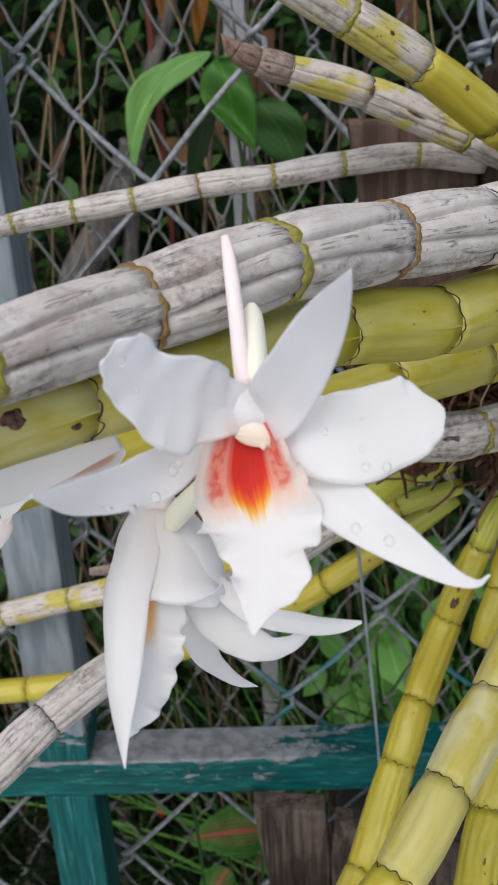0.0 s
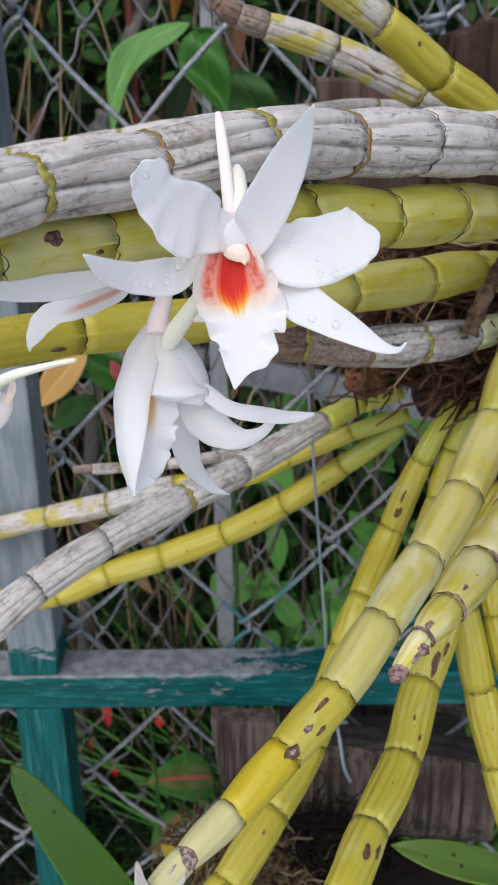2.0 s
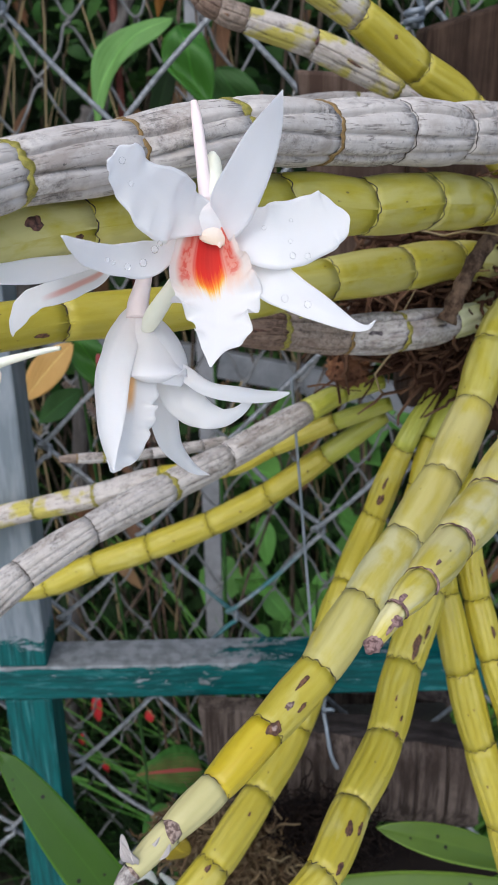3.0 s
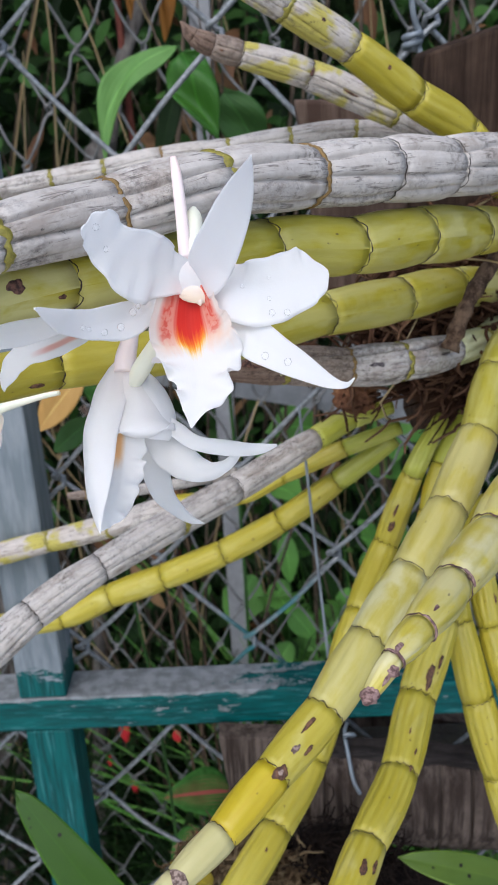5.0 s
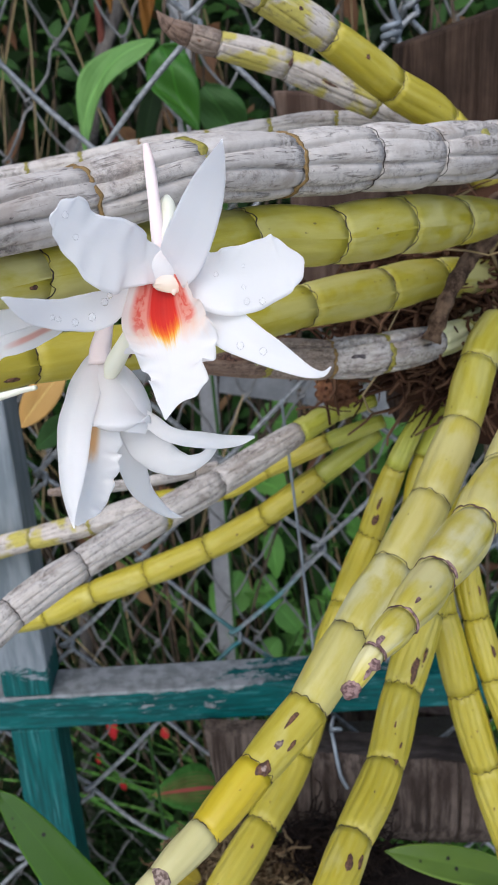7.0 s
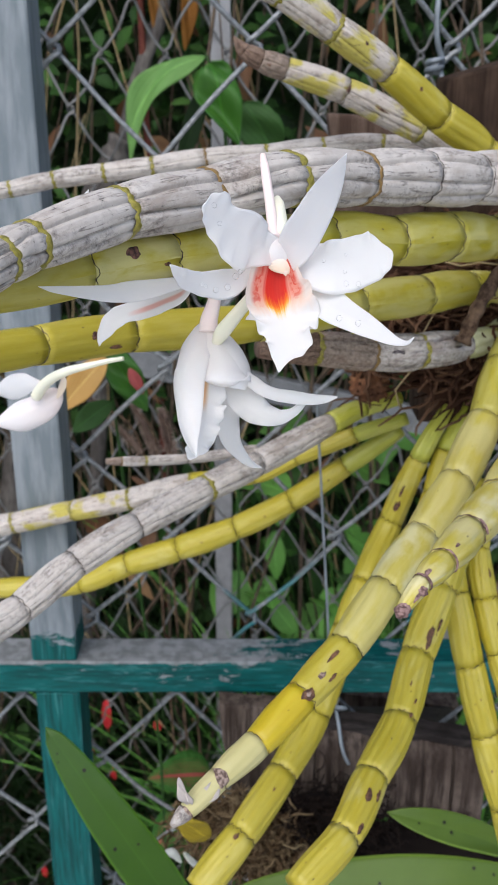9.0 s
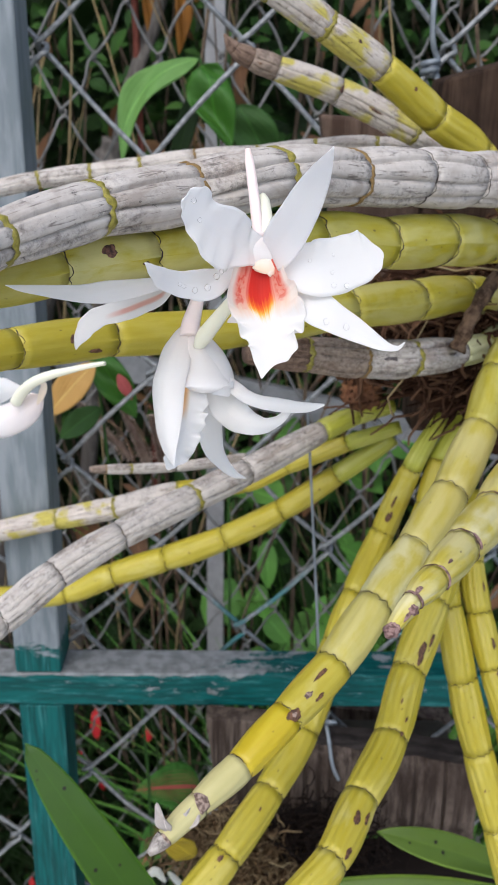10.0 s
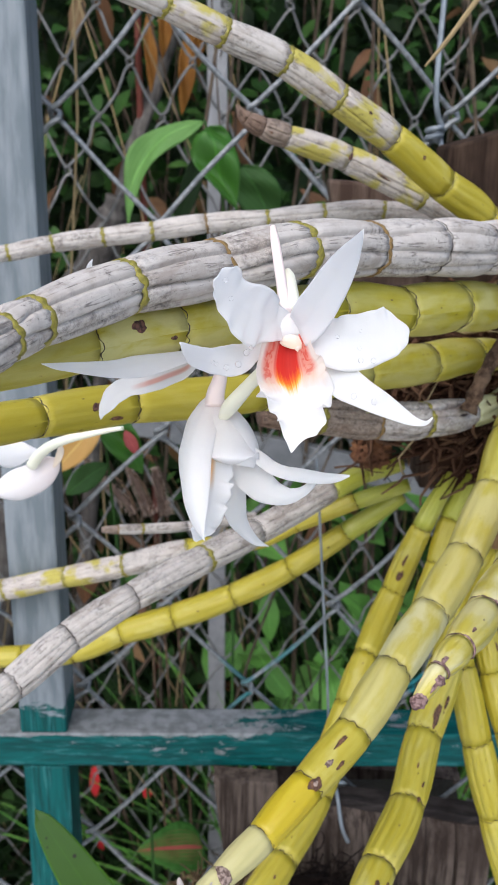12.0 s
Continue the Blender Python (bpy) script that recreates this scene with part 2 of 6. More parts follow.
def streaked_lip():
    """White lip seen from its side, with one dull red streak along the middle."""
    m = Mat("white_lip_red_streak", 0.55, spec=0.22)
    uv = m.node("ShaderNodeSeparateXYZ", Vector=m.co.outputs["UV"])
    u, v = uv.outputs["X"], uv.outputs["Y"]
    n = m.noise(m.co.outputs["UV"], 7, 3)
    mid = m.step(m.math("ADD", m.math("ABSOLUTE", m.math("ADD", u, 0.1)), m.math("MULTIPLY", m.math("SUBTRACT", n, 0.5), 0.3)), 0.34, 0.12)
    reach = m.math("MULTIPLY", m.step(v, 0.50, 0.36), m.step(v, 0.02, 0.10))
    col = m.mix(m.math("MULTIPLY", m.math("MULTIPLY", mid, reach), 0.85), (0.915, 0.91, 0.908), (0.80, 0.36, 0.27))
    m.thin(m.mix(0.6, col, (1.0, 1.0, 1.0)), 0.5)
    return m.done(col)


LIP = lip_skin()
SIDELIP = streaked_lip()
PLAINLIP = spotted_lip()


def water():
    m = Mat("rain_drop", 0.02)
    m.p.inputs["Transmission Weight"].default_value = 1.0
    m.p.inputs["IOR"].default_value = 1.33
    return m.done((1, 1, 1))


WATER = water()


def painted_wire():
    """Zinc wire with teal paint that strayed from the rail."""
    m = Mat("mesh_wire_stray_teal", 0.5, 0.4)
    p = m.at("Object")
    n = m.noise(p, 260, 4)
    col = m.mix(m.step(n, 0.4, 0.6), (0.165, 0.175, 0.18), (0.285, 0.297, 0.30))
    z = m.node("ShaderNodeSeparateXYZ", Vector=p).outputs["Z"]
    x = m.node("ShaderNodeSeparateXYZ", Vector=p).outputs["X"]
    low = m.math("MULTIPLY", m.math("MULTIPLY", m.step(z, 0.52, 0.46), m.step(z, 0.36, 0.40)), m.step(x, 0.50, 0.54))
    return m.done(m.mix(m.math("MULTIPLY", low, m.step(m.noise(p, 14, 3), 0.50, 0.56)), col, (0.02, 0.17, 0.18)))


MESHWIRE = painted_wire()


def galvanised(name, c1, c2):
    m = Mat(name, 0.5, 0.35)
    n = m.noise(m.at("Object"), 60, 5, 0.6)
    f = m.noise(m.at("Object", (1, 1, 0.08)), 500, 4)
    col = m.mix(m.step(n, 0.35, 0.65), c1, c2)
    m.bump(f, 0.15, 0.0004)
    return m.done(m.mix(m.math("MULTIPLY", m.step(f, 0.55, 0.7), 0.3), col, tuple(c * 0.6 for c in c2)))


ZINC = galvanised("galvanised_steel", (0.34, 0.374, 0.399), (0.238, 0.272, 0.297))
WIRE = galvanised("weathered_wire", (0.29, 0.325, 0.355), (0.18, 0.205, 0.228))
FARWIRE = galvanised("far_wire", (0.19, 0.19, 0.183), (0.125, 0.125, 0.12))
# Back rail: darker than the post's zinc, its shade is set in the colour.
SHADERAIL = galvanised("shaded_far_rail", (0.217, 0.224, 0.231), (0.159, 0.167, 0.173))
FARZINC = galvanised("far_post_zinc", (0.30, 0.30, 0.305), (0.23, 0.23, 0.235))


def peeling(name, bias, axis, lo, hi, gain, metals, right=0.0, upright=False):
    """Teal paint that has flaked off grey metal; the paint gets thinner from lo to hi along the axis."""
    m = Mat(name, 0.55, spec=0.25)
    p = m.co.outputs["Object"]
    flake = m.noise(m.at("Object", (0.5, 1, 1.6)), 46, 8, 0.75)
    brush = m.noise(m.at("Object", (1, 1, 0.06) if upright else (0.08, 1, 1)), 420, 4)
    brush2 = m.noise(m.at("Object", (1, 1, 0.05) if upright else (0.15, 1, 1)), 300, 5)
    pos = m.node("ShaderNodeSeparateXYZ", Vector=p).outputs[axis]
    far = m.math("POWER", m.step(pos, lo, hi), 2.0)
    if right:
        x = m.node("ShaderNodeSeparateXYZ", Vector=p).outputs["X"]
        far = m.math("MULTIPLY", far, m.step(x, -0.36, -right))
    bare = m.step(m.math("ADD", m.math("ADD", flake, m.math("MULTIPLY", far, gain)), bias), 0.555, 0.58)
    paint = m.mix(m.step(brush, 0.40, 0.60), (0.0, 0.046, 0.045), (0.001, 0.092, 0.087))
    paint = m.mix(m.math("MULTIPLY", m.step(brush2, 0.57, 0.64), 0.5), paint, (0.05, 0.19, 0.19))
    metal = m.mix(m.step(m.noise(m.at("Object", (1, 1, 0.15)), 110, 5), 0.40, 0.60), *metals)
    m.bump(m.math("MULTIPLY", bare, -1.0), 0.5, 0.0004)
    return m.done(m.mix(bare, paint, metal))


PAINT_BAR = peeling("teal_paint_rail", -0.048, "Z", 0.0105, 0.0150, 0.40, ((0.15, 0.158, 0.16), (0.25, 0.262, 0.268)), 0.58)
PAINT_POST = peeling("teal_paint_post", -0.10, "Z", 0.034, 0.075, 0.8, ((0.150, 0.178, 0.195), (0.235, 0.262, 0.28)), 0.0, True)


def bark(name, c1, c2, c3, along):
    m = Mat(name, 0.85, spec=0.15)
    g = m.noise(m.at("Object", along), 160, 7, 0.7)
    b = m.noise(m.at("Object"), 18, 4, 0.6)
    col = m.mix(m.step(g, 0.40, 0.58), c1, c2)
    col = m.mix(m.math("MULTIPLY", m.step(b, 0.47, 0.60), 0.6), col, c3)
    m.bump(m.math("ADD", g, b), 0.6, 0.0015)
    return m.done(col)


SLAB = bark("red_brown_plank", (0.026, 0.0145, 0.009), (0.066, 0.042, 0.028), (0.015, 0.009, 0.006), (1, 1, 0.06))
PALEWOOD = bark("pale_bare_wood", (0.075, 0.047, 0.034), (0.15, 0.106, 0.081), (0.05, 0.03, 0.022), (1, 1, 0.06))
LOG = bark("weathered_log", (0.030, 0.021, 0.016), (0.125, 0.097, 0.078), (0.036, 0.024, 0.018), (1, 1, 0.06))
DARKRIM = bark("dark_cut_wood", (0.016, 0.013, 0.012), (0.045, 0.037, 0.033), (0.012, 0.009, 0.008), (0.2, 1, 1))
TWIG = bark("rough_brown_stick", (0.032, 0.018, 0.011), (0.15, 0.098, 0.062), (0.031, 0.0217, 0.0155), (1, 1, 1))
DRYSTEM = bark("shaded_dry_stem", (0.055, 0.040, 0.029), (0.13, 0.098, 0.068), (0.030, 0.022, 0.017), (1, 1, 0.2))
DEADWOOD = bark("grey_dead_stem", (0.076, 0.0684, 0.0608), (0.167, 0.152, 0.137), (0.0532, 0.0456, 0.0418), (1, 1, 0.1))


def strands(name, c1, c2, c3):
    m = Mat(name, 0.95, spec=0.1)
    col = m.ramp(m.island(), [(0.0, c1), (0.5, c2), (1.0, c3)])
    return m.done(m.mix(m.math("MULTIPLY", m.noise(m.at("Object"), 300, 3), 0.5), col, c1))


COIR = strands("brown_coir", (0.030, 0.014, 0.008), (0.085, 0.042, 0.024), (0.185, 0.105, 0.06))
PEAT = strands("black_roots", (0.006, 0.0045, 0.004), (0.015, 0.01, 0.0075), (0.03, 0.02, 0.015))
MOSS = strands("dry_moss", (0.06, 0.036, 0.018), (0.132, 0.0896, 0.048), (0.216, 0.162, 0.0896))
STRAW = strands("dry_straw", (0.264, 0.194, 0.0968), (0.37, 0.29, 0.158), (0.176, 0.114, 0.0528))


def leaf_skin(name, a, b, c, rough=0.55, shine=0.25, specks=False):
    m = Mat(name, rough, spec=shine)
    uv = m.node("ShaderNodeSeparateXYZ", Vector=m.co.outputs["UV"])
    au = m.math("ABSOLUTE", uv.outputs["X"])
    rib = m.step(au, 0.06, 0.02)
    n = m.noise(m.at("Object"), 45, 4)
    col = m.ramp(m.island(), [(0.0, a), (0.5, b), (1.0, c)])
    col = m.mix(m.math("MULTIPLY", m.step(n, 0.4, 0.7), 0.45), col, a)
    col = m.mix(m.math("MULTIPLY", rib, 0.12 if specks else 0.5), col, tuple(min(1, 2.0 * v) for v in b))
    if specks:
        col = m.mix(m.math("MULTIPLY", m.step(au, 0.90, 0.97), 0.6), col, tuple(min(1, 1.9 * v) for v in c))
        sp = m.node("ShaderNodeTexVoronoi", Vector=m.at("Object"), Scale=110.0)
        few = m.noise(m.at("Object"), 60, 2)
        col = m.mix(m.math("MULTIPLY", m.step(sp.outputs["Distance"], 0.16, 0.10), m.step(few, 0.50, 0.54)), col, (0.012, 0.012, 0.006))
    side = m.node("ShaderNodeTexWave", Vector=m.co.outputs["UV"], Scale=2.6, Distortion=2.0, Detail=2.0)
    side.bands_direction = "DIAGONAL"
    m.bump(m.math("ADD", n, m.math("MULTIPLY", side.outputs["Fac"], 0.0 if specks else 0.6)), 0.35, 0.001)
    m.thin(col, 0.15)
    return m.done(col)


GREEN = leaf_skin("mid_green_leaf", (0.018, 0.052, 0.009), (0.032, 0.092, 0.016), (0.06, 0.135, 0.026))
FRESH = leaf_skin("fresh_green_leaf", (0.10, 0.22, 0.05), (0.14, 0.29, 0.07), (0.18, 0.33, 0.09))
# Brighter leaf copy: the daylight on it is set in the green.
LITLEAF = leaf_skin("lit_green_leaf", (0.08, 0.21, 0.035), (0.11, 0.27, 0.05), (0.15, 0.32, 0.07))
# Near-black green: the undergrowth's shade is set in the leaf colour.
SHADEGREEN = leaf_skin("shaded_green_leaf", (0.00806, 0.022, 0.00535), (0.0141, 0.0341, 0.00806), (0.022, 0.0482, 0.012))
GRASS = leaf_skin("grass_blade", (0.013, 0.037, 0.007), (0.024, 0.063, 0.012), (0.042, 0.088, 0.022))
STRAP = leaf_skin("strap_leaf", (0.028, 0.075, 0.005), (0.035, 0.090, 0.006), (0.044, 0.105, 0.008), 0.38, 0.3, True)
STRAPPALE = leaf_skin("pale_strap_leaf", (0.075, 0.128, 0.015), (0.092, 0.155, 0.019), (0.112, 0.175, 0.025), 0.38, 0.3, True)
ORANGE = leaf_skin("turning_orange_leaf", (0.62, 0.33, 0.08), (0.72, 0.42, 0.13), (0.66, 0.45, 0.14))
REDLEAF = leaf_skin("pink_red_leaf_tip", (0.26, 0.045, 0.04), (0.36, 0.075, 0.07), (0.42, 0.11, 0.10))
VIVIDRED = leaf_skin("vivid_red_leaf", (0.48, 0.02, 0.025), (0.60, 0.035, 0.04), (0.64, 0.06, 0.06))
# Brighter copy of the grass, with the light on it set in the colour.
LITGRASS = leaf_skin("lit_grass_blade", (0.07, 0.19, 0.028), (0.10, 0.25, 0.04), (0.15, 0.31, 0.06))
YELLOWLEAF = leaf_skin("yellow_dying_leaf", (0.30, 0.22, 0.01), (0.36, 0.27, 0.02), (0.40, 0.30, 0.03))
ROOTTIP = petal_skin("pale_root_tip", (0.62, 0.63, 0.55), (0.50, 0.52, 0.40))
BRACT = leaf_skin("grey_torn_bract", (0.42, 0.38, 0.36), (0.50, 0.46, 0.43), (0.34, 0.28, 0.26))
HUSK = leaf_skin("brown_husk", (0.30, 0.22, 0.18), (0.42, 0.32, 0.26), (0.50, 0.40, 0.33))
MIDLEAF = leaf_skin("crinkled_green_leaf", (0.034, 0.115, 0.012), (0.05, 0.155, 0.018), (0.07, 0.19, 0.025), 0.45, 0.35)
DEADORANGE = leaf_skin("dead_orange_leaf", (0.16, 0.06, 0.012), (0.26, 0.11, 0.02), (0.34, 0.17, 0.03))
REDSTEM = bark("red_brown_stem", (0.12, 0.035, 0.025), (0.20, 0.07, 0.05), (0.07, 0.02, 0.015), (1, 1, 0.1))
RUST = leaf_skin("rust_brown_leaf", (0.107, 0.0535, 0.0268), (0.174, 0.0866, 0.0401), (0.227, 0.147, 0.0669))

RUSTY = bark("rusty_cork", (0.12, 0.05, 0.025), (0.32, 0.15, 0.07), (0.06, 0.03, 0.02), (1, 1, 1))


def caladium_skin():
    m = Mat("caladium_leaf_red_veined", 0.6, spec=0.1)
    uv = m.node("ShaderNodeSeparateXYZ", Vector=m.co.outputs["UV"])
    au = m.math("ABSOLUTE", uv.outputs["X"])
    n = m.noise(m.at("Object"), 60, 4)
    ribs = m.node("ShaderNodeTexWave", Vector=m.co.outputs["UV"], Scale=2.2, Distortion=1.5)
    red = m.math("MAXIMUM", m.step(au, 0.13, 0.05), m.math("MULTIPLY", m.step(ribs.outputs["Fac"], 0.86, 0.97), m.step(au, 0.75, 0.4)))
    col = m.mix(m.step(n, 0.4, 0.6), (0.035, 0.11, 0.018), (0.06, 0.165, 0.03))
    col = m.mix(m.math("MULTIPLY", red, 0.8), col, (0.42, 0.07, 0.075))
    m.thin(col, 0.25)
    return m.done(col)


CALAD = caladium_skin()



# Near-black greens of the backing sheet hold the shade behind the hedge.
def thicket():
    m = Mat("shaded_backing", 0.9, spec=0.1)
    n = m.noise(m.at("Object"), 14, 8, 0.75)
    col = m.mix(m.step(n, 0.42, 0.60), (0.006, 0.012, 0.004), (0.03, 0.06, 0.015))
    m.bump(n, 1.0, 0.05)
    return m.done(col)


BACKING = thicket()


def soil():
    m = Mat("dark_soil", 0.95)
    n = m.noise(m.at("Object"), 14, 8, 0.7)
    f = m.noise(m.at("Object"), 160, 4, 0.7)
    col = m.mix(m.step(n, 0.35, 0.65), (0.03, 0.022, 0.015), (0.06, 0.055, 0.03))
    m.bump(m.math("ADD", n, f), 1.0, 0.01)
    return m.done(col)


SOIL = soil()


# Pale skin of the slab added to bounce fill light.
def bounce_slab_skin():
    m = Mat("pale_bounce_slab", 0.85)
    n = m.noise(m.at("Object"), 3, 6)
    g = m.noise(m.at("Object"), 220, 4)
    m.bump(g, 0.4, 0.002)
    return m.done(m.mix(m.step(m.math("ADD", n, m.math("MULTIPLY", g, 0.4)), 0.5, 0.9), (0.46, 0.45, 0.43), (0.60, 0.59, 0.57)))


BOUNCE_SLAB = bounce_slab_skin()


# ---- mesh helpers ----
def mesh_of(name, verts, faces, mat, uvs=None, smooth=True):
    me = bpy.data.meshes.new(name)
    me.from_pydata([tuple(v) for v in verts], [], faces)
    me.materials.append(mat)
    if uvs is not None:
        layer = me.uv_layers.new(name="UVMap")
        idx = np.empty(len(me.loops), dtype=np.int32)
        me.loops.foreach_get("vertex_index", idx)
        layer.data.foreach_set("uv", np.asarray(uvs, dtype=np.float32)[idx].ravel())
    if smooth:
        me.polygons.foreach_set("use_smooth", [True] * len(me.polygons))
    me.update()
    return me


def thing(name, label, category, group="", kind="", at=(0, 0, 0)):
    ob = new(name)
    ob.location = at
    ob.empty_display_size = 0.01
    return tagged(ob, label, category, group, kind)


def child(name, me, parent, label=""):
    ob = new(name, me)
    ob.parent = parent
    if label:
        ob["label"] = label
    return ob


def local(verts, at):
    a = Vector(at)
    return [Vector(v) - a for v in verts]


def spline(pts, per):
    """Catmull-Rom through rows of any width; also the row number of each sample."""
    p = np.array(pts, float)
    p = np.vstack([2 * p[0] - p[1], p, 2 * p[-1] - p[-2]])
    out, where = [], []
    for i in range(1, len(p) - 2):
        for k in range(per):
            t = k / per
            out.append(0.5 * ((2 * p[i]) + (p[i + 1] - p[i - 1]) * t + (2 * p[i - 1] - 5 * p[i] + 4 * p[i + 1] - p[i + 2]) * t**2 + (3 * p[i] - p[i - 1] - 3 * p[i + 1] + p[i + 2]) * t**3))
            where.append(i - 1 + t)
    out.append(p[-2])
    where.append(len(p) - 3)
    return np.array(out), np.array(where)


def frames_along(path):
    """Tangent and two carried normals along a path."""
    tan = np.gradient(path, axis=0)
    tan /= np.linalg.norm(tan, axis=1)[:, None] + 1e-12
    a = np.cross(tan[0], (0, 0, 1.0))
    if np.linalg.norm(a) < 0.1:
        a = np.cross(tan[0], (0, 1.0, 0))
    one = []
    for t in tan:
        a = a - t * (a @ t)
        a /= np.linalg.norm(a)
        one.append(a)
    one = np.array(one)
    return tan, one, np.cross(tan, one)


def tube(path, radii, sides=8, shape=None, caps=True, carried=None):
    """Vertices, faces and UV (centimetres round, along) of a tube."""
    path, radii = np.asarray(path, float), np.asarray(radii, float)
    tan, a, b = carried or frames_along(path)
    ang = np.linspace(0, 2 * math.pi, sides + 1)
    run = np.r_[0, np.cumsum(np.linalg.norm(np.diff(path, axis=0), axis=1))]
    verts, uvs, faces = [], [], []
    for i in range(len(path)):
        r = radii[i] * (shape(ang, i / (len(path) - 1)) if shape else np.ones(sides + 1))
        for k in range(sides + 1):
            verts.append(path[i] + r[k] * (math.cos(ang[k]) * a[i] + math.sin(ang[k]) * b[i]))
            uvs.append((ang[k] * radii.mean() * 100, run[i] * 100))
    n = sides + 1
    for i in range(len(path) - 1):
        for k in range(sides):
            faces.append((i * n + k, i * n + k + 1, (i + 1) * n + k + 1, (i + 1) * n + k))
    if caps:
        faces.append(tuple(range(n - 2, -1, -1)))
        faces.append(tuple((len(path) - 1) * n + k for k in range(sides)))
    return verts, faces, uvs


class Heap:
    """Gathers many pieces into one mesh."""

    def __init__(self):
        self.v, self.f, self.u = [], [], []

    def add(self, verts, faces, uvs):
        o = len(self.v)
        self.v += [tuple(x) for x in verts]
        self.f += [tuple(i + o for i in f) for f in faces]
        self.u += list(uvs)

    def mesh(self, name, mat):
        return mesh_of(name, self.v, self.f, mat, self.u)


def box(lo, hi, bevel=0.001):
    """A bevelled box as a bmesh's vertices and faces."""
    bm = bmesh.new()
    bmesh.ops.create_cube(bm, size=1.0)
    lo, hi = Vector(lo), Vector(hi)
    for v in bm.verts:
        v.co = Vector([lo[i] + (hi[i] - lo[i]) * (v.co[i] + 0.5) for i in range(3)])
    bmesh.ops.bevel(bm, geom=bm.edges[:], offset=bevel, segments=2, profile=0.5, affect="EDGES")
    return bm


def bm_mesh(name, bm, mat, smooth=False):
    me = bpy.data.meshes.new(name)
    bm.to_mesh(me)
    bm.free()
    me.materials.append(mat)
    if smooth:
        me.polygons.foreach_set("use_smooth", [True] * len(me.polygons))
    return me


# ---- the orchid's canes ----
CANES_GROUP = "canes of the orchid"


def scar_skin(name, a, b):
    m = Mat(name, 0.7)
    n = m.noise(m.at("Object"), 700, 5)
    m.bump(n, 0.6, 0.0006)
    return m.done(m.mix(m.step(n, 0.42, 0.58), a, b))


SCAR = {"s": scar_skin("brown_scar", (0.05, 0.022, 0.012), (0.16, 0.075, 0.035)), "e": scar_skin("grey_bud_scar", (0.10, 0.06, 0.045), (0.36, 0.27, 0.22)),
        "o": scar_skin("olive_window", (0.22, 0.20, 0.04), (0.34, 0.31, 0.08)), "k": scar_skin("mildew_smear", (0.05, 0.04, 0.045), (0.13, 0.11, 0.11)),
        "p": scar_skin("purple_brown_end", (0.10, 0.05, 0.045), (0.30, 0.19, 0.17)), "z": scar_skin("shadowed_hollow", (0.035, 0.013, 0.009), (0.16, 0.075, 0.05))}
TO_VIEW = np.array((0.0, -0.92, 0.39))


def mark(parent, base, centre, tangent, radius, turn, length, width, kind, rise=0.06):
    """A scar that hugs the cane, turned some degrees away from the open side."""
    out = TO_VIEW - tangent * (TO_VIEW @ tangent)
    out /= np.linalg.norm(out)
    side = np.cross(tangent, out)
    verts, faces, uvs, n, rings = [], [], [], 22, (0.0, 0.55, 0.85, 1.0)
    for j, q in enumerate(rings):
        for k in range(n):
            a = 2 * math.pi * k / n
            w = 1 + 0.12 * math.sin(2 * a + turn) + 0.12 * math.sin(3 * a + turn + length) + 0.09 * math.sin(5 * a + length) + 0.05 * math.sin(8 * a + width)
            al = length / 2000 * q * w * math.cos(a)
            an = radians(turn) + width / 2000 * q * w * math.sin(a) / radius
            h = radius * (1.0 + rise * (0.55, 1.0, 0.8, -0.6)[j]) + 0.0001
            verts.append(centre + tangent * al + h * (out * math.cos(an) + side * math.sin(an)))
            uvs.append((q, a))
    for j in range(len(rings) - 1):
        for k in range(n):
            faces.append((j * n + k, j * n + (k + 1) % n, (j + 1) * n + (k + 1) % n, (j + 1) * n + k))
    child("scar", mesh_of("scar", local(verts, base), faces, SCAR[kind], uvs), parent, {"o": "olive window in the sheath", "k": "dark mildew smear"}.get(kind, "brown scar"))


def knob(parent, base, place, size, mat, seed):
    """A small withered bud."""
    bm = bmesh.new()
    bmesh.ops.create_icosphere(bm, subdivisions=3, radius=1.0)
    for v in bm.verts:
        ring = 0.12 * math.sin(9 * v.co.z + seed)
        k = 1 + ring + 0.25 * noise.noise(v.co * 2.2 + Vector((seed, 0, 0)))
        v.co = v.co * size * k + Vector(place) - Vector(base)
    child("dry_bud", bm_mesh("dry_bud", bm, mat, True), parent, "withered purple-brown bud")


